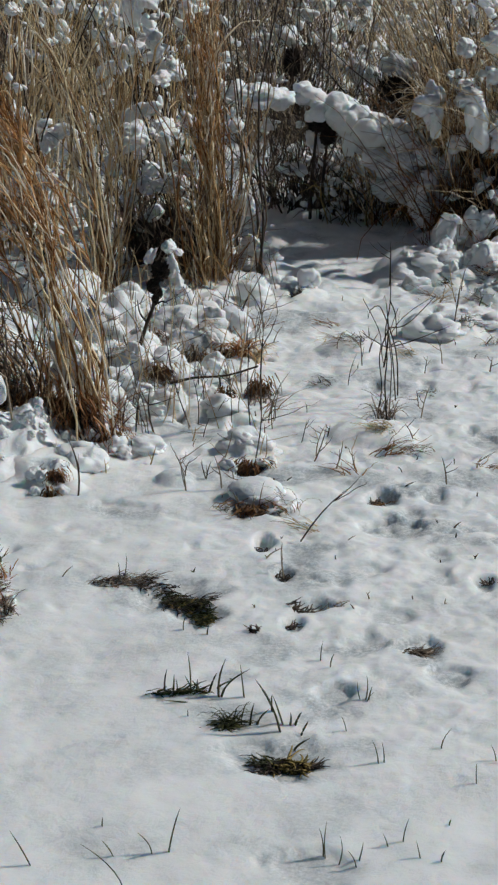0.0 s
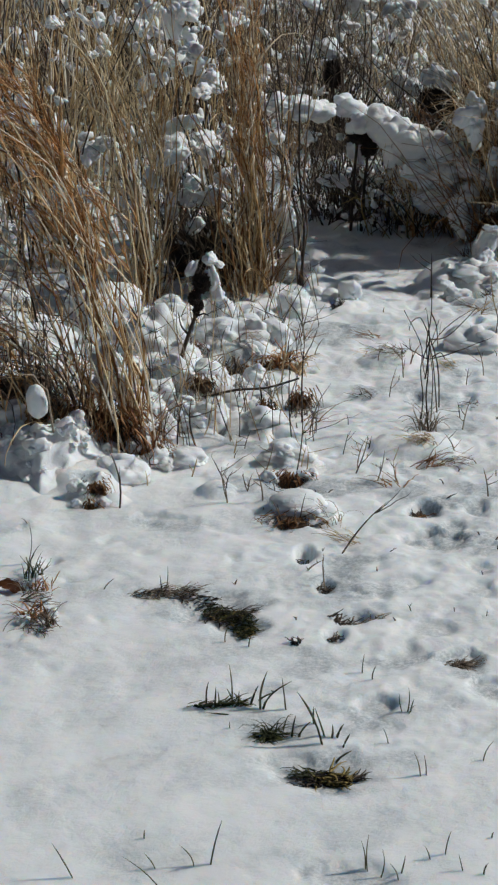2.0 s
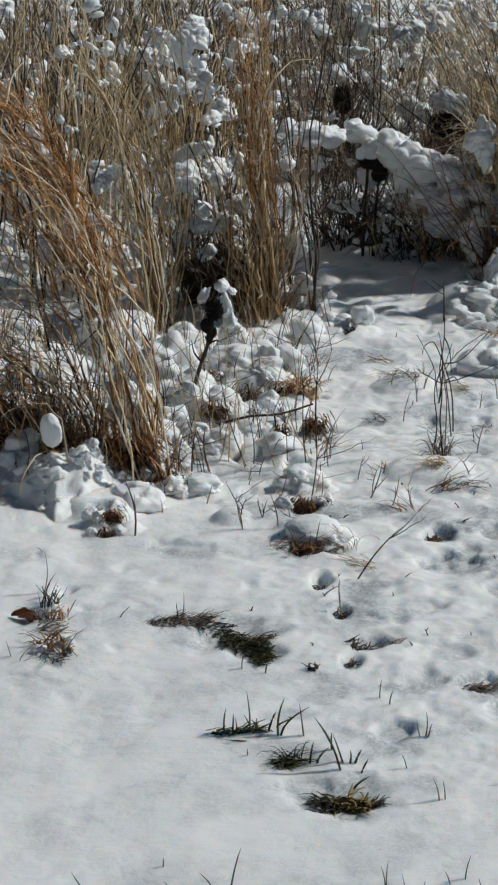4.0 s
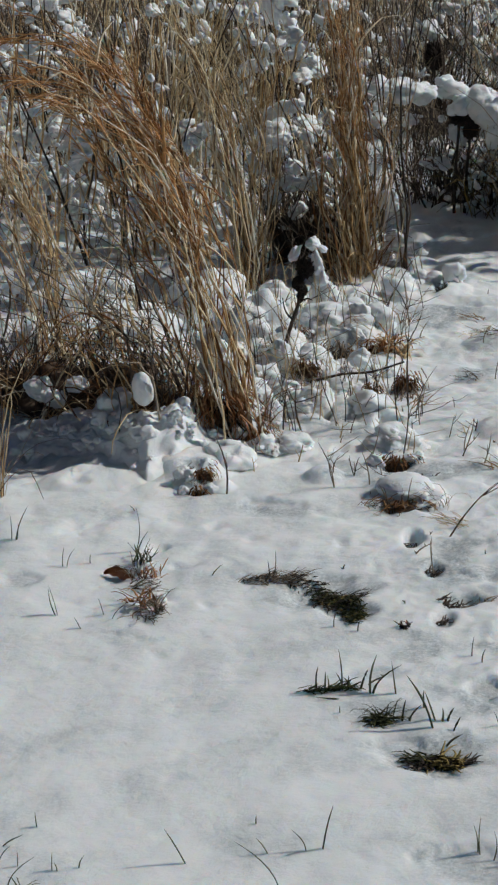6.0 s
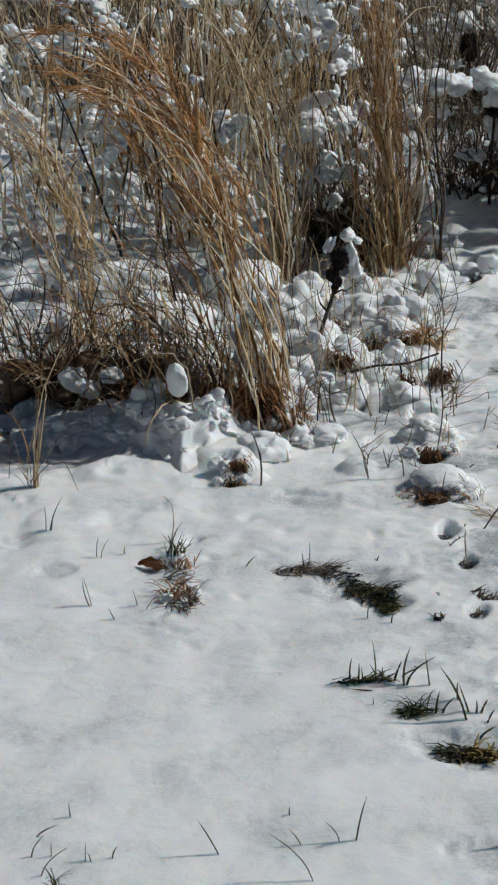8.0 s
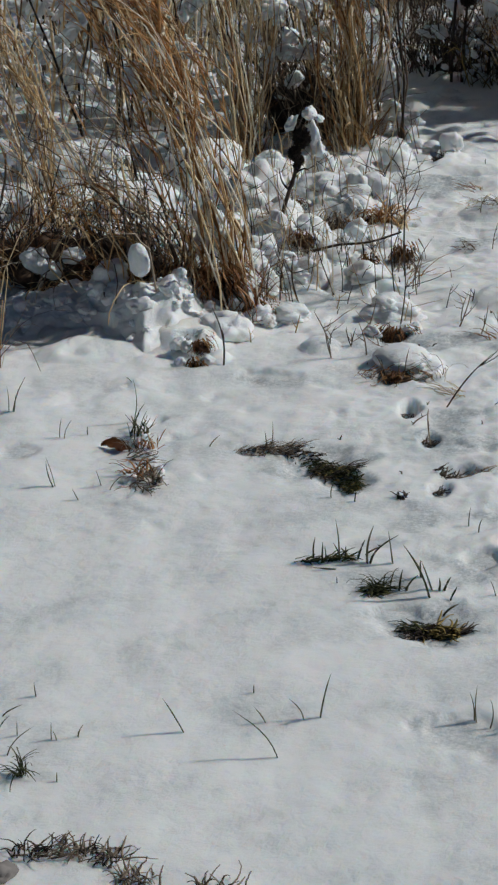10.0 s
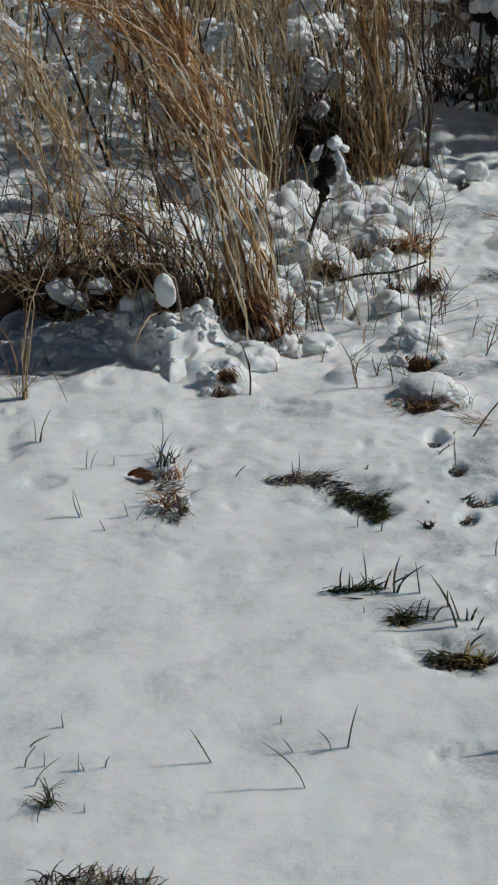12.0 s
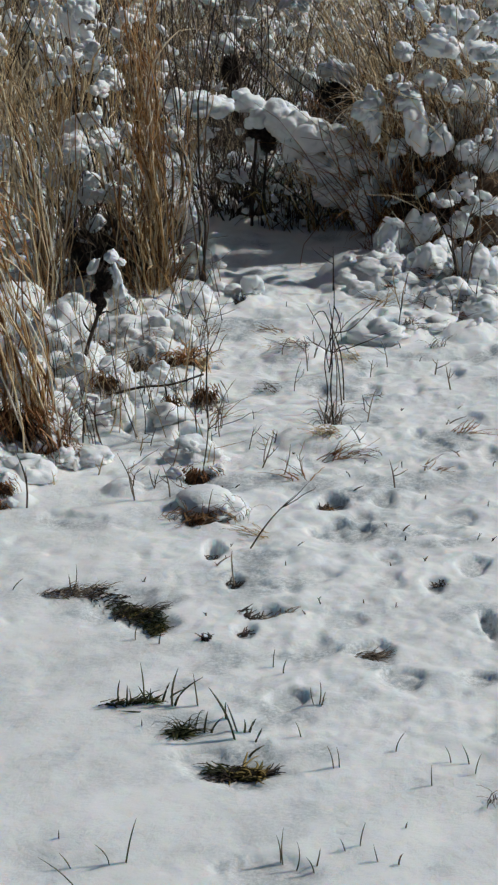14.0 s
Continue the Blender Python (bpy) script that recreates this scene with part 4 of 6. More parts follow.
snow_bank(7, -0.62, 6.05, 0.0, 0.12, 0.10, 0.07, 70, "white snow bank behind bowed grass")
snow_bank(8, -0.80, 6.35, 0.02, 0.15, 0.10, 0.08, 20, "white snow bank behind bowed grass")
snow_bank(9, -0.47, 6.3, 0.0, 0.12, 0.10, 0.11, 55, "white snow bank behind bowed grass")

# caught snow: x, y, z, radius, squash
BUSH_SNOW = [
    (0.168, 7.35, 0.364, 0.044, 0.8), (0.217, 7.35, 0.343, 0.046, 0.8), (0.261, 7.35, 0.315, 0.049, 0.8), (0.303, 7.35, 0.29, 0.049, 0.8), (0.343, 7.35, 0.261, 0.049, 0.8),
    (0.385, 7.35, 0.238, 0.043, 0.7), (0.424, 7.35, 0.218, 0.036, 0.7), (0.467, 7.35, 0.205, 0.026, 0.8), (0.229, 7.35, 0.261, 0.033, 1.3), (0.406, 7.35, 0.142, 0.049, 1.2),
    (0.455, 7.35, 0.159, 0.036, 1), (0.348, 7.35, 0.205, 0.033, 1), (0.079, 7.35, 0.356, 0.039, 0.7), (0.034, 7.35, 0.372, 0.033, 0.7), (0.054, 7.35, 0.271, 0.023, 1),
    (0.193, 7.35, 0.225, 0.029, 1.2), (0.145, 7.35, 0.142, 0.023, 0.9), (0.424, 7.35, 0.084, 0.036, 1.2),
]
FAR_CAPS = [
    (0.474, 8.1, 0.308, 0.054, 0.4), (0.442, 8.1, 0.312, 0.032, 0.7), (0.504, 8.1, 0.312, 0.032, 0.7), (0.137, 8.5, 0.336, 0.039, 0.9),
]
MID_SNOW = [
    (-0.316, 6.75, 0.355, 0.042, 0.8), (-0.263, 6.75, 0.267, 0.026, 0.8), (-0.172, 6.75, 0.277, 0.03, 0.7), (-0.23, 6.75, 0.221, 0.026, 0.8), (-0.278, 6.75, 0.228, 0.024, 0.8),
    (-0.159, 6.75, 0.397, 0.021, 1), (-0.033, 6.75, 0.386, 0.021, 0.7), (-0.014, 6.75, 0.166, 0.027, 1), (0.007, 6.75, 0.065, 0.027, 0.9), (-0.321, 6.75, 0.188, 0.03, 0.8),
    (-0.371, 6.75, 0.273, 0.024, 1), (-0.095, 6.75, 0.251, 0.018, 1), (-0.426, 6.75, 0.213, 0.03, 0.7), (-0.254, 6.75, 0.148, 0.024, 1),
]
FRONT_SNOW = [
    (-0.396, 5.44, 0.134, 0.037, 1.2), (-0.409, 5.44, 0.085, 0.032, 1), (-0.367, 5.44, 0.091, 0.037, 1), (-0.331, 5.44, 0.045, 0.037, 1),
    (-0.3, 5.44, 0.003, 0.03, 0.9), (-0.359, 5.44, 0.026, 0.027, 0.9), (-0.501, 5.36, 0.001, 0.037, 0.8),
]
rng_snow = np.random.default_rng(77)
for rows, label in ((FAR_CAPS, "white snow cap on a dark shrub stub"),
                    (MID_SNOW, "small white snow lump held up by dark twigs"),
                    (FRONT_SNOW, "white snow lump lodged in the bowed grass clump")):
    for x, y, z, r, sq in rows:
        snow_lump(rng_snow, x, y, z, r, sq, label, PILLOWS if rows is MID_SNOW or rows is FAR_CAPS else None)


def lump_arrays(rng, places):
    """Vertices and triangles of many uneven lumps: x, y, z, radius, squash."""
    vs, fs, start = [], [], 0
    for x, y, z, r, sq in places:
        me = FLECKS[int(rng.integers(0, len(FLECKS)))] if r < 0.024 else LUMPS[int(rng.integers(0, len(LUMPS)))]
        co = np.empty(len(me.vertices) * 3, np.float32)
        me.vertices.foreach_get("co", co)
        ix = np.empty(len(me.loops), np.int32)
        me.loops.foreach_get("vertex_index", ix)
        w, a = rng.uniform(0.7, 1.6), rng.uniform(0, 6.28)
        co = co.reshape(-1, 3) * np.array([r * w, r / w, r * sq * 1.3])
        turn = Euler((rng.normal(0, 0.6), rng.normal(0, 0.6), a)).to_matrix()
        co = co @ np.array(turn).T + np.array([x, y, z])
        vs.append(co)
        fs.append(ix.reshape(-1, 3) + start)
        start += len(co)
    return np.concatenate(vs), np.concatenate(fs)


def lump_field(rng, places, name, label):
    """Snow caught all through the far growth, too much to count, as one mesh."""
    return tagged(new(name, fast_mesh(name, *lump_arrays(rng, places), SOFT_SNOW)), label, "snow", kind="stuff")




def snow_mass(x, y, z, rx, rz, label, clots=9):
    """One load of snow, of given half width and half height: a single skin over many settled clots."""
    total, off = np.full(len(BALL), math.exp(7 * 0.4)), rng_snow.uniform(0, 50)
    for k in range(clots * 2):
        c = rng_snow.normal(0, 1, 3)
        c *= rng_snow.uniform(0.3, 0.75) / np.linalg.norm(c)
        r, along = rng_snow.uniform(0.20, 0.46), BALL @ c
        inside = r * r - c @ c + along ** 2
        total += np.where(inside > 0, np.exp(7 * (along + np.sqrt(np.maximum(inside, 0)))), 0)
    px, pz = BALL[:, 0] + 0.6 * BALL[:, 1] + off, BALL[:, 2] + 0.4 * BALL[:, 1]
    reach = np.log(total) / 7 - 0.06 + 0.16 * perlin(px * 2.5, pz * 2.5, 62) + 0.10 * perlin(px * 5, pz * 5, 60) + 0.06 * perlin(px * 11, pz * 11, 61) - 0.05 * np.abs(perlin(px * 19, pz * 19, 64))
    skin = BALL * reach[:, None] * np.array([rx, rx * 0.85, rz])
    ob = new("snow_load", fast_mesh("snow_load", skin, BALL_FACES, SOFT_SNOW))
    ob.location = (x, y, z)
    return tagged(ob, label, "snow", "snow lumps on plants")


def caught(x, y, z, rx, rz, lean, label, pool):
    """One mass of snow held up by stems, of given half width and half height."""
    ob = new("snow_lump", pool[int(rng_snow.integers(0, len(pool)))])
    ob.matrix_basis = pose(x, y, z, rng_snow.normal(0, 8), lean, rng_snow.normal(0, 30)) @ Matrix.Diagonal((rx, rx * rng_snow.uniform(0.7, 1.0), rz * 1.15, 1))
    return tagged(ob, label, "snow", "snow lumps on plants")


for x, y, z, r, sq in BUSH_SNOW:
    snow_mass(x, y, z, r * 1.25, r * sq * 1.15, "white snow load weighing down shrub twigs", 8)
for x, y, z, r in ((0.44, 7.2, 0.20, 0.045), (0.52, 7.35, 0.15, 0.05), (0.40, 7.3, 0.12, 0.045), (0.58, 7.08, 0.27, 0.04), (0.66, 7.05, 0.47, 0.04), (0.72, 7.0, 0.43, 0.036), (0.70, 7.08, 0.56, 0.04), (0.79, 7.05, 0.54, 0.045), (0.86, 7.08, 0.60, 0.04), (0.90, 7.02, 0.46, 0.045), (0.93, 7.1, 0.36, 0.05), (0.66, 7.12, 0.25, 0.045), (0.60, 7.14, 0.53, 0.035)):
    snow_mass(x, y, z, r, r * rng_snow.uniform(0.7, 1.1), "white snow load caught high in dry grass", 8)
for x, z, rx, rz in ((0.426, 0.249, 0.073, 0.055), (0.41, 0.176, 0.064, 0.05), (0.445, 0.118, 0.073, 0.055), (0.362, 0.275, 0.073, 0.055), (0.306, 0.30, 0.064, 0.055), (0.49, 0.199, 0.055, 0.055), (0.385, 0.103, 0.055, 0.037), (0.258, 0.326, 0.064, 0.055),
                     (0.475, 0.264, 0.055, 0.037), (0.353, 0.202, 0.046, 0.037), (0.202, 0.319, 0.046, 0.037), (0.019, 0.371, 0.073, 0.037), (0.091, 0.362, 0.055, 0.037), (-0.037, 0.381, 0.046, 0.037), (0.297, 0.244, 0.037, 0.055)):
    snow_mass(x, 7.26 + rng_snow.uniform(-0.03, 0.04), z, rx, rz, "white snow load weighing down shrub twigs", 11)
for x, z, r, q in ((-0.317, 0.36, 0.053, 0.8), (-0.258, 0.274, 0.026, 0.9), (-0.173, 0.284, 0.032, 0.8), (-0.261, 0.23, 0.039, 0.6), (-0.315, 0.231, 0.027, 0.7), (-0.212, 0.228, 0.027, 0.8), (-0.288, 0.315, 0.023, 0.8), (-0.138, 0.364, 0.029, 1), (-0.357, 0.271, 0.024, 1)):
    snow_mass(x, 6.72, z, r, r * q, "white snow load held up by dry stalks", 8)
RUSSET_SNOW = "white snow mass caught in russet grass"
for x, y, z, rx, rz in ((0.625, 6.98, 0.34, 0.040, 0.085), (0.597, 7.0, 0.414, 0.046, 0.034), (0.685, 6.98, 0.311, 0.042, 0.055), (0.768, 6.98, 0.28, 0.050, 0.042), (0.816, 7.0, 0.245, 0.046, 0.046),
                              (0.629, 6.9, 0.09, 0.046, 0.062), (0.566, 6.92, 0.06, 0.046, 0.040), (0.50, 7.12, 0.115, 0.060, 0.100), (0.691, 6.95, 0.152, 0.040, 0.030), (0.770, 7.1, 0.43, 0.058, 0.048),
                              (0.812, 7.15, 0.40, 0.044, 0.070), (0.726, 7.2, 0.53, 0.048, 0.026), (0.56, 7.15, 0.19, 0.045, 0.05), (0.86, 7.0, 0.30, 0.05, 0.06), (0.75, 6.95, 0.20, 0.04, 0.035), (0.73, 6.9, 0.09, 0.05, 0.04)):
    snow_mass(x, y, z, rx, rz, RUSSET_SNOW, 12)
# snow filling the brush, mostly hidden, added to block sun from the strip
for k in range(44):
    x, y = rng_snow.uniform(0.48, 1.15), rng_snow.uniform(7.05, 7.6)
    snow_mass(x, y, rng_snow.uniform(0.03, 0.42), rng_snow.uniform(0.03, 0.06), rng_snow.uniform(0.03, 0.06), "white snow mass added among dark brush to shade snow beside it", 7)
# unseen snow masses further right, added only as shadow casters for the strip
for k in range(16):
    x, y = rng_snow.uniform(0.98, 1.42), rng_snow.uniform(7.12, 7.55)
    snow_mass(x, y, rng_snow.uniform(0.1, 0.5), rng_snow.uniform(0.04, 0.075), rng_snow.uniform(0.04, 0.07), "white snow mass added among dark brush to shade snow beside it", 7)
for x, y, z, rx, rz, lean in ((-0.183, 5.77, 0.293, 0.021, 0.017, 18), (-0.163, 5.765, 0.286, 0.013, 0.007, 25), (-0.229, 5.775, 0.268, 0.013, 0.023, 28), (-0.176, 5.785, 0.238, 0.017, 0.030, -10), (-0.166, 5.785, 0.205, 0.017, 0.020, 0)):
    caught(x, y, z, rx, rz, lean, "white snow cap clinging to a dark seed head", PILLOWS)
caught(-0.522, 5.10, 0.152, 0.0255, 0.043, 0, "egg-shaped white snow ball lodged in the bowed grass", EGG)
for x, y, z, rx, rz, lean in ((-0.775, 5.33, 0.092, 0.030, 0.030, 30), (-0.735, 5.32, 0.070, 0.026, 0.024, 35), (-0.69, 5.33, 0.098, 0.027, 0.022, -8), (-0.62, 5.29, 0.050, 0.045, 0.03, -30), (-0.66, 5.26, 0.03, 0.04, 0.03, 10)):
    caught(x, y, z, rx, rz, lean, "white snow lump lodged in the bowed grass clump", PILLOWS)
for x, y, z, rx, rz, clots in ((-0.355, 5.09, 0.012, 0.06, 0.04, 12), (-0.455, 5.14, 0.085, 0.035, 0.03, 10), (-0.59, 5.2, 0.10, 0.045, 0.04, 10), (-0.33, 5.20, 0.02, 0.05, 0.05, 9)):
    snow_mass(x, y, z, rx, rz, BANKED, clots)
crumbly = [v.co for v in ridge_bank.data.vertices if v.co.z > 0.012 and -0.82 < v.co.x < -0.36 and v.co.y < 5.2]
for k in range(46):
    p, r = crumbly[int(rng_snow.integers(0, len(crumbly)))], 0.012 + 0.026 * rng_snow.uniform(0, 1) ** 1.5
    snow_mass(p.x, p.y, p.z - 0.25 * r, r, r * rng_snow.uniform(0.65, 0.95), "crumbled clod of snow on a bank", 6)
snow_mass(0.155, 6.50, 0.02, 0.035, 0.045, "crumbled white snow heap beside a dark pit", 8)
snow_mass(0.085, 6.52, 0.01, 0.045, 0.035, "crumbled white snow heap beside a dark pit", 8)

# rounded drifts among the plants: x, y, half width, height
DRIFTS = [
    (-0.333, 6.02, 0.072, 0.10), (-0.14, 6.06, 0.062, 0.09), (-0.07, 6.04, 0.060, 0.085), (-0.412, 5.66, 0.036, 0.10), (-0.352, 5.49, 0.030, 0.074), (-0.282, 5.34, 0.034, 0.10), (-0.195, 5.71, 0.056, 0.065),
    (-0.121, 5.57, 0.062, 0.06), (-0.057, 5.42, 0.050, 0.05), (-0.174, 5.43, 0.036, 0.075), (-0.003, 5.18, 0.055, 0.055), (-0.222, 5.17, 0.042, 0.045), (-0.362, 5.34, 0.026, 0.06), (-0.44, 6.6, 0.047, 0.12),
    (-0.315, 6.43, 0.039, 0.075), (-0.379, 6.26, 0.055, 0.075), (-0.175, 6.33, 0.041, 0.10), (-0.076, 6.43, 0.05, 0.05), (0.011, 6.45, 0.042, 0.05), (-0.645, 6.07, 0.046, 0.10), (-0.788, 5.755, 0.038, 0.06),
    (-0.877, 6.04, 0.053, 0.06), (-0.76, 6.51, 0.078, 0.07), (-0.503, 6.22, 0.041, 0.09), (-0.529, 5.82, 0.038, 0.07), (-0.245, 5.50, 0.04, 0.08), (-0.31, 5.62, 0.045, 0.07), (-0.26, 5.86, 0.05, 0.06),
    (0.509, 6.70, 0.075, 0.08), (0.439, 6.54, 0.04, 0.05), (0.626, 6.66, 0.055, 0.09), (0.752, 6.65, 0.066, 0.11), (0.732, 6.27, 0.060, 0.075), (0.433, 6.06, 0.06, 0.06), (0.579, 6.15, 0.055, 0.05), (0.68, 6.45, 0.05, 0.06),
    (-0.34, 5.06, 0.045, 0.045), (-0.30, 5.15, 0.03, 0.04),
    (-0.69, 5.22, 0.05, 0.06), (-0.76, 5.25, 0.045, 0.05), (-0.60, 5.26, 0.04, 0.06), (-0.83, 5.22, 0.04, 0.04),
]
for k, (x, y, r, h) in enumerate(DRIFTS):
    caught(x, y + 0.01, on_ground(x, y)[2] * 0.5 + h * 0.04, r * 1.15, h * 0.72, 0, "rounded white snow drift between dead stems", LUMPS if k % 3 else PILLOWS)
    if h > 0.05:
        snow_mass(x + rng_snow.normal(0, 0.3) * r, y - 0.01, on_ground(x, y)[2] * 0.5 + h * 0.3, r, h * 0.5, "crumbled white snow heap between dead stems", 6)

places = []
# larger masses on the ground of the thicket, then clots caught all the way up the stems
for k in range(300):
    y = 7.0 + 5.0 * (k + rng_snow.uniform(0, 1)) / 300
    x = rng_snow.uniform(-0.26 * y, 0.17 * y)
    if -0.05 < x < 0.6 and y < 8.0:
        continue
    places.append((x, y, on_ground(x, y)[2] + abs(rng_snow.normal(0, 0.20)), rng_snow.uniform(0.02, 0.052) * (0.6 + y / 18), rng_snow.uniform(0.5, 1.0)))
for k in range(660):
    y = 6.75 + 3.8 * rng_snow.uniform(0, 1) ** 1.5
    x = rng_snow.uniform(-0.24 * y, 0.15 * y)
    if -0.02 < x < 0.5 and y < 7.9:
        continue
    z = on_ground(x, y)[2] + (1.7 - 0.135 * y) * rng_snow.uniform(0, 1) ** 1.2
    size, slant = 0.009 + 0.029 * rng_snow.uniform(0, 1) ** 2.2, rng_snow.normal(0, 0.7)
    for c in range(int(rng_snow.integers(1, 9))):
        u = rng_snow.normal(0, 1.6 * size)
        places.append((x + u, y + rng_snow.normal(0, 0.02), max(z + slant * u + rng_snow.normal(0, 0.6 * size), 0.01), size * rng_snow.uniform(0.55, 1.25), rng_snow.uniform(0.45, 1.1)))
for k in range(130):
    x, y = rng_snow.normal(0.33, 0.13), rng_snow.normal(7.38, 0.07)
    places.append((x, y, on_ground(x, y)[2] + rng_snow.uniform(0.02, 0.26), rng_snow.uniform(0.006, 0.018), rng_snow.uniform(0.6, 1.2)))
for bx, by, br, bh in MOUNDS_FRONT + MOUNDS_MIDDLE + MOUNDS_RIGHT:
    for k in range(2 if bh > 0.035 else 0):
        x, y = bx + rng_snow.normal(0, br * 0.6), by + rng_snow.normal(-0.2, 0.6) * br
        r = rng_snow.uniform(0.012, 0.03)
        places.append((x, y, on_ground(x, y)[2] - r * 0.5, r, rng_snow.uniform(0.6, 0.9)))
lump_field(rng_snow, places, "caught_snow", "white snow lumps caught all through the thicket")

for x, y, r in ((-0.435, 4.95, 0.018), (-0.39, 5.0, 0.018), (-0.415, 4.94, 0.016), (-0.375, 4.9, 0.014), (-0.43, 4.9, 0.013), (-0.275, 5.16, 0.018), (-0.285, 5.24, 0.02), (-0.235, 5.2, 0.015), (0.045, 5.10, 0.014), (-0.045, 5.06, 0.016), (-0.475, 4.265, 0.014), (-0.43, 4.31, 0.012), (-0.47, 4.47, 0.013)):
    snow_lump(rng_snow, x, y, on_ground(x, y)[2] + r * 0.15, r, 0.8, "small snow nodule beside a low grass tuft", PILLOWS)

caught(0.015, 4.868, on_ground(0.015, 4.868)[2] - 0.004, 0.062, 0.027, 0, "low snow pillow over a dead grass tuft", EGG)

# small nodules lying about the plants: x range, y range, how many
for x0, x1, y0, y1, count in ((-0.62, 0.0, 5.5, 6.9, 34), (-1.2, -0.5, 5.4, 7.0, 24), (0.42, 0.9, 6.3, 7.2, 18), (-0.45, -0.2, 5.12, 5.45, 20)):
    for k in range(count):
        x, y, r = rng_snow.uniform(x0, x1), rng_snow.uniform(y0, y1), rng_snow.uniform(0.010, 0.032)
        snow_lump(rng_snow, x, y, on_ground(x, y)[2] + r * 0.35, r, rng_snow.uniform(0.7, 1.0), "small snow nodule fallen beside the plants", PILLOWS if k % 4 else None)


# ---- the dark seed head in the middle ----
def curve_tube(points, r0, r1, mat, name, sides=6, seg=10):
    """A bent stem through a few points."""
    pts = np.array(points, float)
    s = np.linspace(0, len(pts) - 1, seg)
    lo = np.clip(s.astype(int), 0, len(pts) - 2)
    u = (s - lo)[:, None]
    p0, p1, p2, p3 = pts[np.clip(lo - 1, 0, None)], pts[lo], pts[lo + 1], pts[np.clip(lo + 2, None, len(pts) - 1)]
    path = 0.5 * (2 * p1 + (p2 - p0) * u + (2 * p0 - 5 * p1 + 4 * p2 - p3) * u ** 2 + (3 * p1 - p0 - 3 * p2 + p3) * u ** 3)
    return tubes(name, path[None], r0, r1, mat, sides)


def burr(seed, r, h):
    """A rough dark flower head: an egg bristling with short scales."""
    rng = np.random.default_rng(seed)
    n = 260
    d = rng.normal(0, 1, (n, 3))
    d /= np.linalg.norm(d, axis=1, keepdims=True)
    p = d * np.array([r, r, h]) * 0.82
    tip = p + d * rng.uniform(0.25, 0.5, n)[:, None] * r + np.array([0, 0, 0.15 * r])
    v1, f1 = tube_arrays(np.stack([p * 0.2, p, tip], 1), np.stack([np.full(n, r * 0.12), np.full(n, r * 0.16), np.full(n, r * 0.03)], 1), 4)
    return fast_mesh("seed_head", v1, f1, SEED)


weed = root("seed_head_weed", (-0.276, 5.78, 0.0), "dark dried weed with a seed head under snow", "weed")
part("stem", curve_tube([(0, 0, -0.03), (0.008, 0, 0.02), (0.022, 0, 0.055), (0.037, 0, 0.105), (0.054, 0, 0.15), (0.062, 0, 0.20), (0.072, 0, 0.24)], 0.0055, 0.004, BARK, "stem"), weed)
for k, (dx, dz, r, h) in enumerate(((0.056, 0.205, 0.014, 0.017), (0.066, 0.188, 0.011, 0.013), (0.073, 0.238, 0.019, 0.023), (0.060, 0.172, 0.008, 0.010))):
    ob = part("seed_head", burr(300 + k, r, h), weed, "blackened bristly seed head")
    ob.location = (dx, -0.02 + 0.004 * k, dz)
for pts in ([(0.040, 0, 0.115), (0.024, 0.005, 0.135), (0.018, 0.01, 0.165)], [(0.015, 0, 0.04), (-0.008, 0, 0.06), (-0.016, 0, 0.085)], [(0.056, 0, 0.155), (0.075, 0, 0.165), (0.088, 0, 0.160)], [(0.010, 0, 0.025), (0.03, 0, 0.03), (0.04, 0, 0.024)]):
    part("side_twig", curve_tube(pts, 0.003, 0.001, BARK, "side_twig"), weed)


def head_weed(seed, x, y, z, r, h, lean):
    """A dark plant head on its stem, the snow cap over it lies on its own."""
    ob = root("seed_head_weed", on_ground(x - lean, y), "dark dried weed with a blackened head under a snow cap", "weed")
    up = z - ob.location.z
    part("stem", curve_tube([(0, 0, -0.02), (lean * 0.3, 0, up * 0.4), (lean, 0, up)], 0.005, 0.004, BARK, "stem"), ob)
    head = part("seed_head", burr(seed, r, h), ob, "blackened bristly seed head")
    head.location = (lean, -0.01, up)


head_weed(310, 0.475, 8.08, 0.235, 0.042, 0.036, -0.02)
head_weed(311, 0.445, 8.10, 0.24, 0.034, 0.032, -0.03)
head_weed(312, 0.145, 8.48, 0.26, 0.030, 0.050, 0.0)
head_weed(313, 0.195, 7.30, 0.29, 0.026, 0.030, 0.02)
head_weed(314, 0.225, 7.30, 0.25, 0.022, 0.028, 0.02)

# ---- small dead tufts under snow hats, and thawed green patches ----
HAT = "russet dead grass tuft in a thawed hollow under snow"


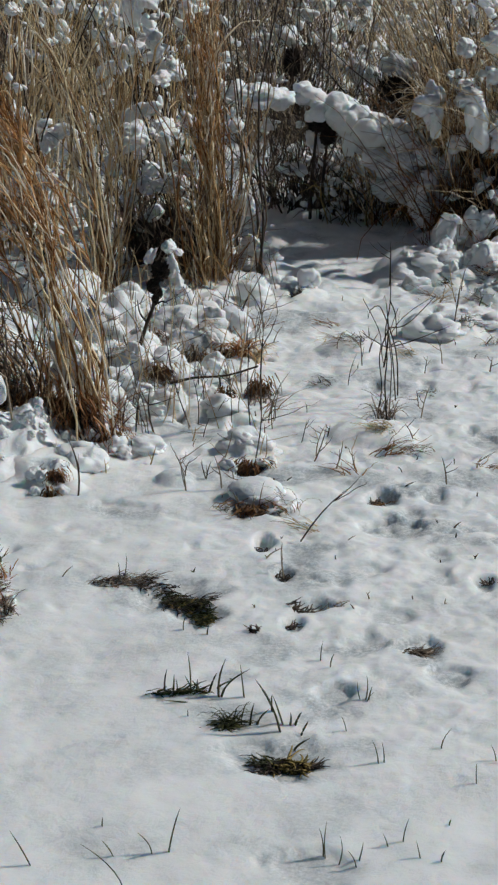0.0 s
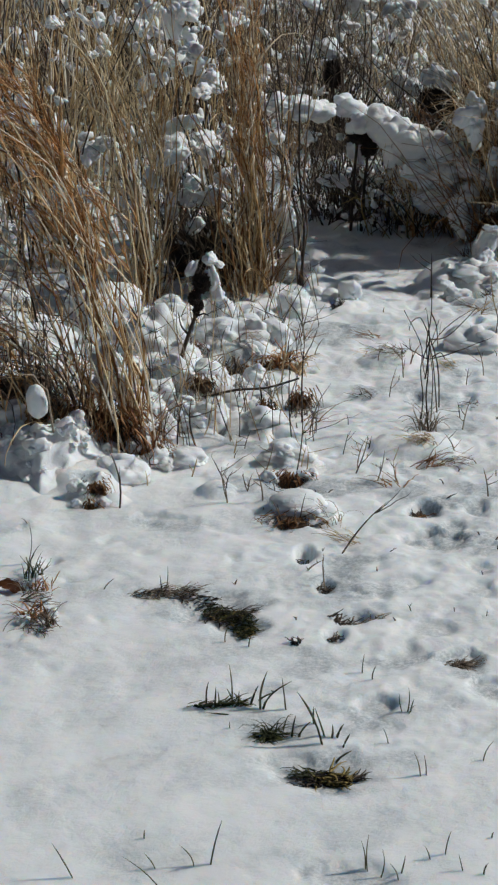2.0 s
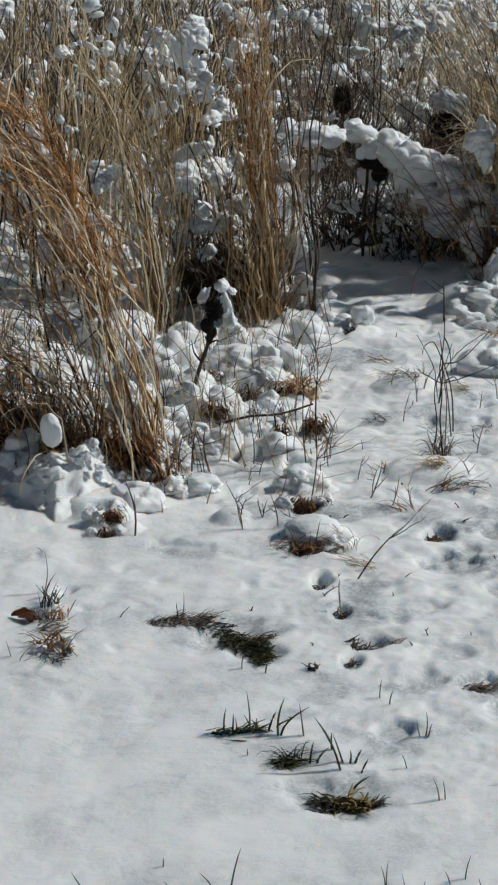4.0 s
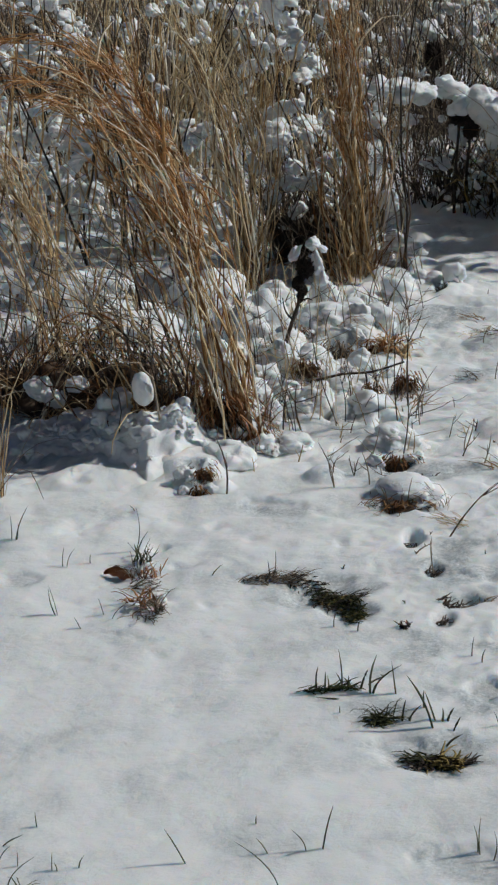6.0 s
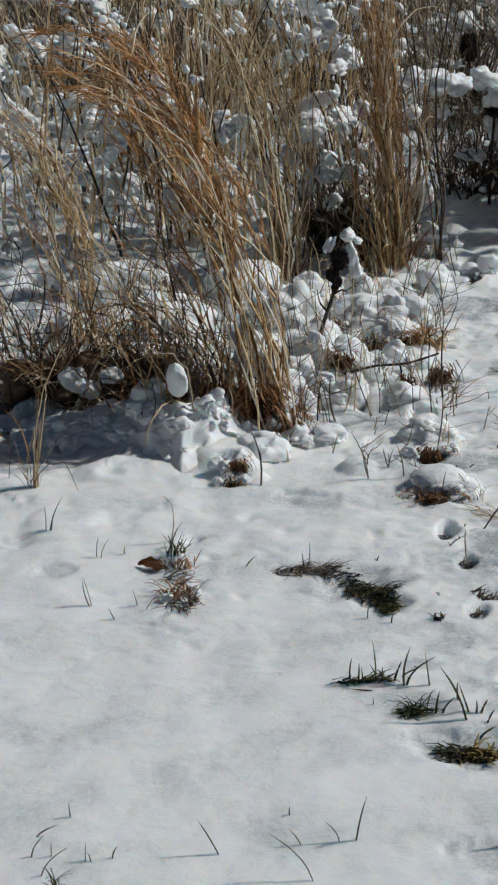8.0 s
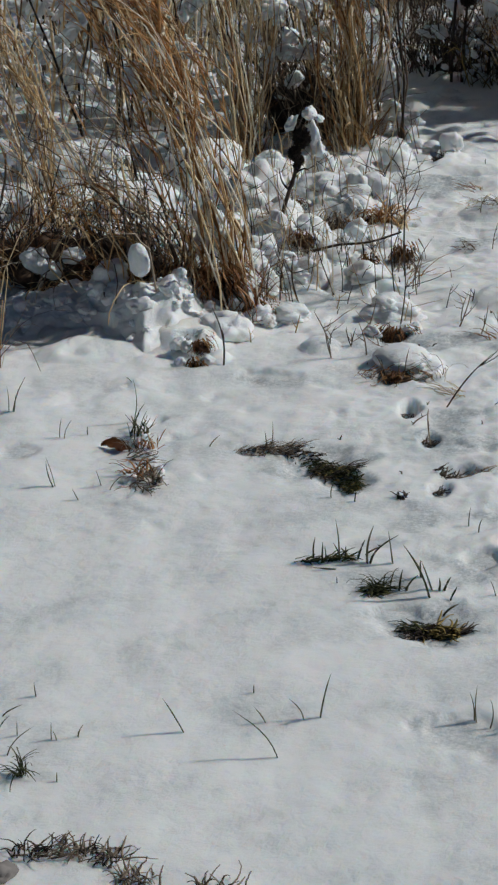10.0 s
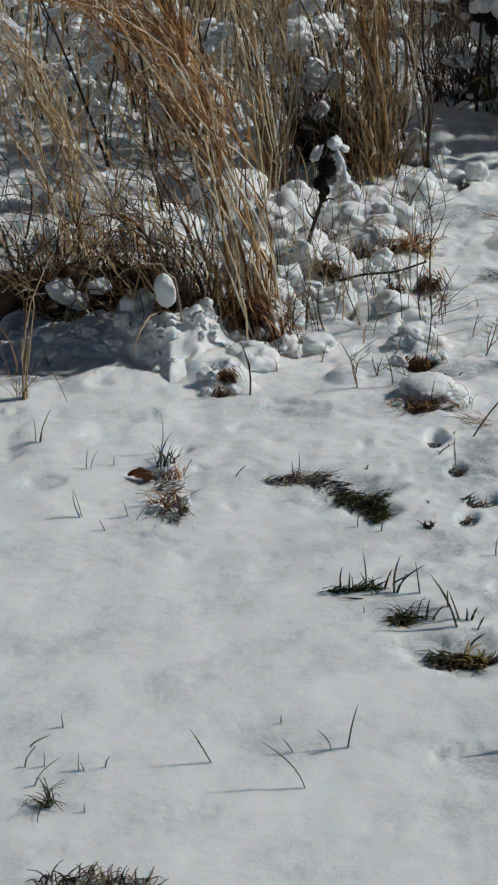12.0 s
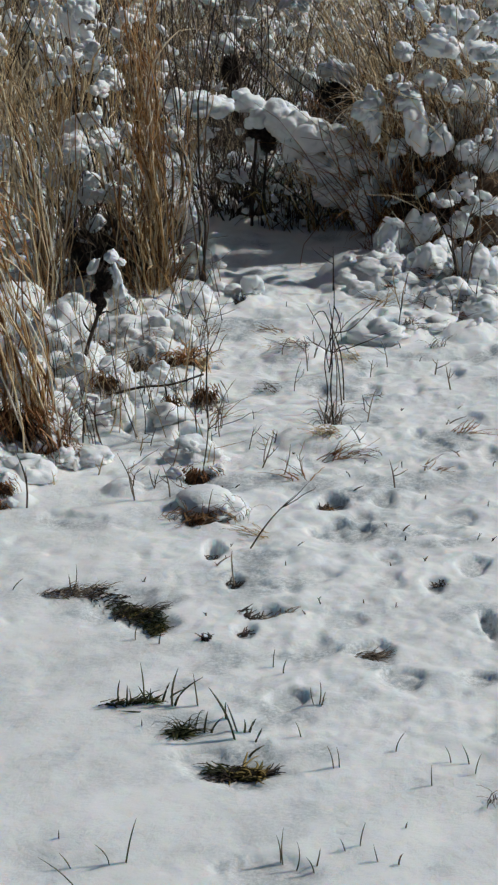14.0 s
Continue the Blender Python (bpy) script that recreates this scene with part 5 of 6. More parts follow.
def mop(seed, x, y, radius, height, count, mat, label, category="grass", name="dead_grass_tuft", width=0.0016, arch=(1.4, 2.8)):
    rng = np.random.default_rng(seed)
    ob = root(name, on_ground(x, y), label, category, "small grass tufts")
    px, py = disc(rng, count, x, y, radius * 0.6)
    base = np.stack([px, py, height_of(px, py) - 0.004], 1) - np.array(ob.location)
    if label == HAT:
        # a little dome of thatch that shows below its snow
        phi, u = rng.normal(-0.1, 0.85, (count, 1)), 0.55 + np.linspace(0.0, 1.0, 7)[None] * rng.uniform(0.8, 1.5, (count, 1))
        grow = rng.uniform(0.6, 1.15, (count, 1))
        way = phi + 0.5 * rng.normal(0, 1, (count, 1)) * u / 2
        paths = np.stack([1.35 * radius * grow * np.sin(way) * np.sin(u), -0.8 * radius * grow * np.cos(way) * np.sin(u), height * grow * (np.cos(u) * 0.9 + 0.08)], -1)
        paths += rng.normal(0, radius * 0.06, paths.shape) + rng.normal(0, radius * 0.22, (count, 1, 3)) * np.array([1, 1, 0.4])
        paths[: count // 3] *= np.array([1.25, 1.25, 0.9])
        snow_lump(rng, x + radius * 0.25, y + radius * 0.6, ob.location.z + height * 0.25, radius * 1.1, 0.36, "white snow pillow behind a dead grass tuft", PILLOWS)
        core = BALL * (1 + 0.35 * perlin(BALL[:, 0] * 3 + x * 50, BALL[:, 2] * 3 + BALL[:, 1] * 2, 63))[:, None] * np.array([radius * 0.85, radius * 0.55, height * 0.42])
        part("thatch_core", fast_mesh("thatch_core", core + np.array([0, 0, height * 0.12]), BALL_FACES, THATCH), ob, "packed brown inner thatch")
        # inner copy of the strands in a dark colour, standing in for shade inside
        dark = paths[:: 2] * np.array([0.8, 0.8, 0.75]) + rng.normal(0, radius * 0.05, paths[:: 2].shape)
        tagged(part("shaded_thatch", tubes("shaded_thatch", dark, width, width * 0.4, BARK, 3, 0.4), ob, "inner thatch strands coloured dark as shade"), kind="stuff")
    else:
        paths = stalks(rng, base, rng.uniform(0.7, 1.3, count) * (height * 1.5), rng.uniform(0, 6.28, count), rng.uniform(0.0, 0.6, count), rng.uniform(*arch, count), 1.1, 7, 0.12)
    tagged(part("blade_mat", tubes("blade_mat", paths, rng.uniform(0.6, 1.2, count) * width, width * 0.3, mat, 3, 0.35), ob), kind="stuff")
    return ob


def turf(seed, x, y, rx, ry, count, azimuth, mat, label, width=0.0018, length=0.05):
    """Wet grass lying flat in a thawed patch, combed one way."""
    rng = np.random.default_rng(seed)
    ob = root("turf_patch", on_ground(x, y), label, "grass", "small grass tufts")
    a, q = rng.uniform(0, 6.28, count), np.sqrt(rng.uniform(0, 1, count))
    px, py = x + rx * q * np.cos(a) * rng.uniform(0.6, 1, count), y + ry * q * np.sin(a) * rng.uniform(0.6, 1, count)
    base = np.stack([px, py, height_of(px, py) + rng.uniform(-0.002, 0.006, count)], 1) - np.array(ob.location)
    paths = stalks(rng, base, length * rng.uniform(0.5, 1.3, count), azimuth + rng.normal(0, 0.7, count), rng.uniform(1.0, 1.5, count), rng.uniform(0.0, 0.5, count), 1.0, 6, 0.16)
    tagged(part("blade_mat", tubes("blade_mat", paths, rng.uniform(0.6, 1.2, count) * width, width * 0.3, mat, 3, 0.4), ob), kind="stuff")
    return ob


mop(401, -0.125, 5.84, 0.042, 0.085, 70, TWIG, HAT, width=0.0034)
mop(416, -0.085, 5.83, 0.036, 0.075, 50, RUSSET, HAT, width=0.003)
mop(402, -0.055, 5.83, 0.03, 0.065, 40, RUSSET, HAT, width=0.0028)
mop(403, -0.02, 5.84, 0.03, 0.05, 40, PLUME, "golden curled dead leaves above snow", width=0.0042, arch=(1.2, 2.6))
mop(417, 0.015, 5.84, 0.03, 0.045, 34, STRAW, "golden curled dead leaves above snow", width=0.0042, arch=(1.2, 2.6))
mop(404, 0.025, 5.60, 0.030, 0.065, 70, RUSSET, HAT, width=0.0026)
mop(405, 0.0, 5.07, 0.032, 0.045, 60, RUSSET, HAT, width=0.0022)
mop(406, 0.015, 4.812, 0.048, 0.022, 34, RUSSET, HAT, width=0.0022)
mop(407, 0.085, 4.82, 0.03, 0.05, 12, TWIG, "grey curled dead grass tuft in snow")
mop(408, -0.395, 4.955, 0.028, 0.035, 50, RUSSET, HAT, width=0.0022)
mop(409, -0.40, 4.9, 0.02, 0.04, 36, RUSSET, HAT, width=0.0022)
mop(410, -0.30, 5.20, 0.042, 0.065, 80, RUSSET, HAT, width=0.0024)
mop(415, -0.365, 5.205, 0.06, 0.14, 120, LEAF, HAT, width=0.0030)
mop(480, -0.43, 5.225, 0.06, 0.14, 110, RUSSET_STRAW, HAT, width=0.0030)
mop(411, -0.46, 5.26, 0.07, 0.09, 70, RUSSET, "russet dead leaf skirt at the foot of bowed grass", width=0.0026)
mop(412, -0.40, 5.28, 0.06, 0.08, 60, RUSSET, "russet dead leaf skirt at the foot of bowed grass", width=0.0026)
mop(413, -0.71, 5.36, 0.13, 0.11, 48, STRAW, "straw leaves drooping over a dark hollow", width=0.0042, arch=(1.2, 2.6))
mop(445, -0.62, 5.36, 0.12, 0.11, 44, PALE, "straw leaves drooping over a dark hollow", width=0.0042, arch=(1.2, 2.6))
mop(414, -0.80, 5.40, 0.12, 0.12, 40, RUSSET_STRAW, "straw leaves drooping over a dark hollow", width=0.0042, arch=(1.0, 2.6))
mop(419, -0.475, 4.42, 0.025, 0.035, 14, TWIG, "brown matted weed tuft in snow")
mop(470, -0.478, 4.50, 0.04, 0.026, 20, BLADE, "dark grass tuft beside a fallen leaf", width=0.0036, arch=(0.1, 1.2))
mop(471, -0.455, 4.44, 0.035, 0.02, 20, LEAF, "red-brown matted weed beside a fallen leaf", width=0.003, arch=(0.8, 2.2))
mop(472, -0.46, 4.30, 0.045, 0.026, 22, LEAF, "red-brown matted weed tuft in snow", width=0.0039, arch=(0.8, 2.4))
mop(473, -0.43, 4.26, 0.03, 0.03, 18, TWIG, "brown matted weed tuft in snow", width=0.0027, arch=(0.8, 2.4))
mop(425, -0.03, 3.80, 0.036, 0.03, 30, GREEN, "green grass clump pushing through snow", width=0.002, arch=(1.2, 2.6))
mop(428, 0.585, 6.0, 0.04, 0.03, 20, TWIG, "brown dead grass tuft in snow")
mop(429, 0.44, 3.5, 0.04, 0.03, 16, TWIG, "brown dead grass tuft in snow")
mop(430, -0.53, 3.17, 0.018, 0.035, 24, GREEN, "dark green grass tuft in snow", width=0.002)
for k, (x, y, count) in enumerate(((-0.49, 2.96, 30), (-0.435, 2.965, 26), (-0.395, 2.94, 18), (-0.345, 2.885, 18), (-0.243, 2.852, 14))):
    mop(440 + k, x, y, 0.045, 0.020, count + 4, (BARK, TWIG)[k % 2], "dark curled dead grass in snow", width=0.0028, arch=(0.6, 3.4))
    turf(700 + k, x + 0.01, y - 0.01, 0.045, 0.03, 16, 0.4 * k, TWIG, "dark matted dead grass at a snow edge", 0.0026, 0.035)
mop(434, 0.72, 6.98, 0.12, 0.16, 160, RUSSET, "russet dead grass beneath snow lumps")
mop(435, 0.60, 7.12, 0.10, 0.16, 120, RUSSET, "russet dead grass beneath snow lumps")
mop(436, 0.55, 7.3, 0.09, 0.24, 110, STRAW, "golden arching grass tuft above snow")

for k, (x, y, rx, ry, count, mat) in enumerate(((-0.14, 4.355, 0.032, 0.035, 110, GREEN), (-0.105, 4.325, 0.042, 0.035, 130, GREEN), (-0.085, 4.27, 0.026, 0.04, 110, GREEN), (-0.11, 4.32, 0.045, 0.045, 26, OLIVE),
                                               (-0.085, 4.255, 0.03, 0.05, 18, OLIVE), (-0.17, 4.40, 0.04, 0.03, 60, BARK), (-0.085, 4.20, 0.010, 0.012, 14, GREEN))):
    turf(451 + 30 * k, x, y, rx, ry, count, -0.8, mat, "dark green matted turf in a thawed patch", 0.0032, 0.019)
turf(453, -0.23, 4.42, 0.075, 0.028, 130, -0.3, TWIG, "brown matted turf at a thawed edge", 0.0024, 0.032)
turf(454, 0.06, 3.64, 0.036, 0.03, 70, -0.4, OLIVE, "olive and straw grass clump in a thawed hollow", 0.0040, 0.036)
turf(455, 0.03, 3.66, 0.028, 0.025, 60, -2.6, GREEN, "green grass clump in a thawed hollow", 0.0030, 0.03)
turf(475, 0.085, 3.63, 0.025, 0.015, 40, 0.2, BARK, "dark wet thatch under an olive grass clump", 0.003, 0.018)
turf(476, 0.03, 3.63, 0.03, 0.02, 40, -2.9, BARK, "dark wet thatch under an olive grass clump", 0.003, 0.018)
turf(456, -0.035, 3.79, 0.028, 0.025, 80, -1.6, GREEN, "green grass clump pushing through snow", 0.0034, 0.034)
turf(457, -0.12, 3.895, 0.06, 0.008, 60, 0.0, GREEN, "flattened green grass at a thawed edge", 0.003, 0.026)
turf(458, 0.285, 4.09, 0.03, 0.02, 70, -0.4, TWIG, "brown matted turf in a thawed print", 0.0024, 0.025)
turf(459, 0.13, 4.285, 0.045, 0.01, 50, 0.0, TWIG, "brown matted turf in a thawed print", 0.0024, 0.02)
turf(460, -0.455, 4.27, 0.04, 0.05, 46, -1.2, TWIG, "brown matted weed tuft in snow", 0.0024, 0.04)
turf(461, -0.47, 4.38, 0.03, 0.04, 30, -0.8, TWIG, "brown matted weed tuft in snow", 0.0024, 0.04)
turf(462, 0.28, 5.275, 0.045, 0.05, 50, -1.9, PALE, "pale dead grass tuft in snow", 0.0022, 0.05)
turf(463, 0.25, 5.95, 0.05, 0.05, 40, -2.4, TWIG, "grey dead grass tuft in snow", 0.0018, 0.05)
turf(464, 0.34, 5.18, 0.03, 0.03, 16, -1.0, TWIG, "grey dead grass tuft in snow", 0.0018, 0.04)
turf(465, 0.27, 4.885, 0.022, 0.02, 40, -1.6, RUSSET, "brown turf in a thawed hole", 0.0018, 0.02)
turf(466, 0.022, 4.61, 0.016, 0.02, 26, -1.6, BARK, "brown turf in a thawed hole", 0.0018, 0.02)
for k, (x, y, rx, ry, n) in enumerate(((0.061, 4.461, 0.018, 0.014, 26), (0.101, 4.291, 0.042, 0.008, 40), (0.073, 4.199, 0.016, 0.008, 16), (0.024, 4.60, 0.014, 0.016, 24), (0.436, 4.422, 0.014, 0.012, 16), (0.12, 6.45, 0.018, 0.03, 60), (0.255, 4.895, 0.02, 0.016, 34), (0.01, 4.16, 0.012, 0.01, 14), (0.51, 6.52, 0.03, 0.03, 40), (0.45, 6.10, 0.02, 0.03, 34), (0.62, 6.62, 0.03, 0.04, 40), (0.70, 6.36, 0.03, 0.03, 40), (0.79, 6.35, 0.03, 0.03, 30))):
    turf(760 + k, x, y, rx, ry, n, 0.3 * k, BARK, "dark wet stems in a thawed pit", 0.003, 0.02)
turf(467, 0.40, 5.6, 0.03, 0.02, 14, -0.4, TWIG, "brown turf in a thawed hole", 0.0018, 0.03)
turf(468, -0.115, 4.33, 0.05, 0.045, 130, -0.7, BARK, "dark wet thatch under green turf", 0.0022, 0.03)
turf(469, 0.05, 3.65, 0.035, 0.02, 70, -0.7, BARK, "dark wet thatch under an olive grass clump", 0.0022, 0.025)

# a broken stick lying over the banked snow
stick = root("fallen_stick", (-0.192, 5.55, 0.032), "thin dark broken stick lying across banked snow", "stick")
part("shaft", curve_tube([(0, 0, 0), (0.07, 0.004, 0.016), (0.14, 0.0, 0.022), (0.212, 0.0, 0.044)], 0.0034, 0.0022, BARK, "shaft"), stick)
part("side_shoot", curve_tube([(0.125, 0, 0.021), (0.128, -0.004, 0.0), (0.124, -0.006, -0.025), (0.135, -0.006, -0.035)], 0.0024, 0.0012, BARK, "side_shoot"), stick)

# a fallen leaf
def fallen_leaf():
    bm = bmesh.new()
    nx, ny = 12, 6
    grid = {}
    for i in range(nx + 1):
        for j in range(ny + 1):
            u, v = i / nx, j / ny * 2 - 1
            w = 0.016 * math.sin(math.pi * u) ** 0.7 * (1 + 0.18 * math.sin(u * 22))
            grid[i, j] = bm.verts.new((0.055 * (u - 0.5), v * w, 0.004 * v * v + 0.004 * math.sin(u * 5)))
    for i in range(nx):
        for j in range(ny):
            bm.faces.new((grid[i, j], grid[i + 1, j], grid[i + 1, j + 1], grid[i, j + 1])).smooth = True
    bmesh.ops.solidify(bm, geom=bm.faces[:], thickness=0.0006)
    me = bpy.data.meshes.new("dead_leaf")
    bm.to_mesh(me)
    bm.free()
    me.materials.append(LEAF)
    return me


leaf = new("dead_leaf", fallen_leaf())
leaf.matrix_basis = pose(*on_ground(-0.515, 4.445, 0.004), 16, 4, -10) @ Matrix.Diagonal((1.1, 1.0, 1.6, 1))
tagged(leaf, "curled red-brown fallen leaf lying on snow", "leaf")

# a stone half sunk in the snow
stone = new("stone", LUMPS[3].copy())
stone.data.materials.clear()
stone.data.materials.append(STONE)
stone.matrix_basis = pose(*on_ground(-0.53, 2.90), 0, 0, 40) @ Matrix.Diagonal((0.028, 0.028, 0.03, 1))
tagged(stone, "grey stone half sunk in the snow", "stone")


# ---- single blades and twigs: x, y, sideways reach, height ----
BLADES_NEAR = [
    (-0.305, 3.302, -0.033, 0.052), (-0.169, 3.223, -0.064, 0.07), (-0.19, 3.33, -0.02, 0.021), (-0.117, 3.344, 0.019, 0.07), (-0.138, 3.337, -0.021, 0.03),
    (-0.215, 3.425, 0.001, 0.012), (-0.536, 3.415, -0.002, 0.024),
    (-0.498, 3.279, 0.002, 0.028), (-0.49, 3.277, -0.004, 0.014), (-0.461, 3.287, 0.009, 0.018), (-0.475, 3.151, 0.001, 0.015), (-0.558, 3.231, 0.043, 0.045),
    (-0.578, 3.292, 0.02, 0.031), (-0.587, 3.356, 0.039, 0.016), (-0.549, 3.291, 0.002, 0.024), (-0.098, 3.81, 0, 0.014), (-0.605, 4.252, -0.016, 0.053),
]
BLADES_RIGHT = [
    (0.106, 3.337, -0.006, 0.04), (0.11, 3.33, 0.001, 0.048), (0.124, 3.312, 0.005, 0.037), (0.153, 3.298, -0.013, 0.022), (0.154, 3.313, 0.008, 0.027),
    (0.201, 3.353, -0.009, 0.02), (0.221, 3.366, 0.009, 0.038), (0.246, 3.318, -0.008, 0.026), (0.273, 3.308, 0.006, 0.019), (0.292, 3.42, 0.003, 0.011),
    (0.2, 3.635, -0.011, 0.04), (0.208, 3.639, -0.004, 0.035), (0.156, 3.76, -0.01, 0.024), (0.188, 3.872, 0.003, 0.046), (0.184, 3.872, -0.008, 0.034), (0.193, 3.87, 0.007, 0.026), (0.19, 3.865, 0.012, 0.018), (0.345, 3.566, -0.001, 0.032),
    (0.383, 3.652, -0.01, 0.025), (0.411, 3.646, -0.013, 0.029), (0.413, 3.601, 0.01, 0.034), (0.299, 3.691, 0.016, 0.032), (0.121, 4.054, 0.004, 0.028),
    (0.137, 4.011, 0.006, 0.025),
]
BLADES_ROW = [
    (-0.136, 3.902, 0.002, 0.044), (-0.125, 3.897, 0.003, 0.036), (-0.118, 3.897, -0.001, 0.028), (-0.096, 3.897, -0.004, 0.074), (-0.088, 3.897, 0.004, 0.028),
    (-0.09, 3.906, -0.015, 0.03), (-0.068, 3.901, 0.015, 0.034), (-0.075, 3.905, -0.018, 0.02), (-0.049, 3.884, 0.011, 0.065), (-0.048, 3.884, 0.05, 0.052),
    (-0.061, 3.919, 0.037, 0.018), (-0.007, 3.883, -0.007, 0.059), (0.052, 3.747, -0.042, 0.088), (0.057, 3.782, -0.019, 0.051), (0.038, 3.826, -0.001, 0.032),
    (0.063, 3.777, 0.003, 0.021), (0.07, 3.777, 0.014, 0.021), (0.01, 3.787, 0.022, 0.023), (0.001, 3.792, 0.007, 0.031), (0.078, 3.738, 0.015, 0.021),
    (-0.079, 3.862, -0.059, -0.006), (-0.024, 3.965, -0.009, -0.016), (0.064, 3.696, 0.031, 0.013),
]
BLADES_LEFT = [
    (-0.74, 4.626, 0, 0.056), (-0.734, 4.625, 0.032, 0.078), (-0.732, 4.625, 0.007, 0.039), (-0.627, 4.5, 0.005, 0.035), (-0.619, 4.494, 0.017, 0.034),
    (-0.576, 4.513, 0.001, 0.015), (-0.497, 4.571, 0.005, 0.083), (-0.516, 4.788, -0.013, 0.015), (-0.491, 4.541, 0.023, 0.049), (-0.478, 4.51, 0.033, 0.021),
    (-0.477, 4.525, 0.02, 0.026), (-0.606, 4.25, -0.014, 0.048), (-0.554, 4.191, -0.014, 0.02), (-0.511, 4.229, 0.032, 0.031), (-0.523, 4.256, -0.01, 0.026),
    (-0.48, 4.48, 0.023, 0.06), (-0.231, 4.438, 0.006, 0.045), (-0.236, 4.438, -0.003, 0.028), (-0.348, 4.441, 0.025, 0.019), (-0.113, 4.179, 0.006, 0.03),
    (-0.073, 4.153, 0.004, 0.02), (-0.862, 4.952, 0.006, 0.05),
]
TWIGS_MID = [
    (-0.343, 4.893, -0.018, 0.117), (-0.126, 4.921, -0.025, 0.092), (-0.123, 4.921, -0.015, 0.074), (-0.129, 4.967, 0.013, 0.052), (-0.055, 4.927, -0.015, 0.07),
    (-0.061, 5.071, 0.027, 0.077), (-0.088, 5, 0.012, 0.038), (-0.083, 4.993, -0.013, 0.043), (0.092, 4.639, 0.094, 0.104), (0.067, 4.459, -0.008, 0.052),
    (0.026, 4.529, 0.037, 0.022), (0.132, 5.113, 0.03, 0.077), (-0.004, 4.789, 0.014, 0.039), (0.018, 4.804, 0.012, 0.057), (-0.015, 4.789, -0.011, 0.042),
    (0.012, 5.121, 0.009, 0.187), (0.006, 5.294, -0.004, 0.217), (0.027, 5.455, 0.006, 0.196), (-0.202, 5.309, -0.009, 0.105), (-0.345, 5.611, 0.018, 0.136),
    (-0.244, 5.312, 0.015, 0.105), (-0.266, 5.235, 0.01, 0.104), (0.042, 5.372, 0.021, 0.067), (-0.075, 5.38, 0.026, 0.055),
]
TWIGS_RIGHT = [
    (0.341, 6.093, 0.113, 0.094),
    (0.313, 5.799, 0.003, 0.168), (0.455, 5.849, -0.019, 0.067), (0.497, 6.079, 0.017, 0.129), (0.409, 5.791, 0.007, 0.031), (0.14, 5.139, 0.019, 0.065),
    (0.176, 5.061, 0.018, 0.065), (0.22, 5.058, -0.009, 0.047), (0.402, 4.972, -0.011, 0.053), (0.266, 5.827, -0.006, 0.066), (0.209, 5.904, 0.017, 0.059),
    (0.294, 5.995, -0.005, 0.046), (0.378, 5.438, 0.019, 0.069), (0.352, 5.237, -0.024, 0.043), (0.226, 5.668, 0.02, 0.071), (0.368, 6.56, 0.001, 0.118),
    (0.2, 6.852, 0.01, -0.139), (0.283, 5.897, 0.027, 0.059), (0.56, 5.778, 0.006, 0.031), (0.585, 5.638, -0.013, 0.058),
]
rng_blade = np.random.default_rng(5)


def single(name, x, y, dx, h, width, mat, label, category, group, flat, forks=0):
    """One blade or dry stem; a stem may fork."""
    place = on_ground(x, y, -0.004)
    h = max(h - place[2], 0.006)
    sway = rng_blade.normal(0, 0.06) * h
    pts = np.array([(0, 0, -0.008), (dx * 0.25 + sway, 0, h * 0.36), (dx * 0.6 + sway * 0.8, 0, h * 0.72), (dx, 0, h)])
    pts[:, 1] = rng_blade.normal(0, 0.3) * h * np.linspace(0, 1, 4) ** 1.5 * 0.3
    s = np.linspace(0, 3, 8)
    path = np.stack([np.interp(s, range(4), pts[:, i]) for i in range(3)], 1)
    path[1:-1] = (path[:-2] + 2 * path[1:-1] + path[2:]) / 4
    rad = width * np.interp(np.linspace(0, 1, 8), [0, 0.25, 0.7, 1], [1.0, 1.0, 0.7, 0.15])
    paths, rads = [path], [rad]
    for k in range(forks):
        foot = path[int(rng_blade.integers(2, 6))]
        reach = np.array([rng_blade.normal(0, 0.35), rng_blade.normal(0, 0.2), rng_blade.uniform(0.15, 0.5)]) * h
        u = np.linspace(0, 1, 8)[:, None]
        paths.append(foot + reach * u + np.array([0, 0, -0.12 * h]) * u * (1 - u) + rng_blade.normal(0, 0.012 * h, (8, 3)) * u)
        rads.append(rad * 0.6)
    ob = new(name, fast_mesh(name, *tube_arrays(np.array(paths), np.array(rads), 5, flat), mat))
    ob.location = place
    return tagged(ob, label, category, group)


for rows, w in ((BLADES_NEAR, 0.0027), (BLADES_RIGHT, 0.0026), (BLADES_ROW, 0.0048), (BLADES_LEFT, 0.0029)):
    for x, y, dx, h in rows:
        single("grass_sprout", x, y, dx, h, w * rng_blade.uniform(0.75, 1.15), BLADE, "thin dark green grass blade poking through snow", "grass", "single grass sprouts", 0.35)
for rows in (TWIGS_MID, TWIGS_RIGHT):
    for x, y, dx, h in rows:
        single("dry_weed", x, y, dx, h, (0.0022 if h > 0.1 else 0.0018) * rng_blade.uniform(0.7, 1.2), BARK if h > 0.1 else TWIG, "thin brown dry weed stem rising from snow", "weed", "single dry weeds", 0.9, 2)

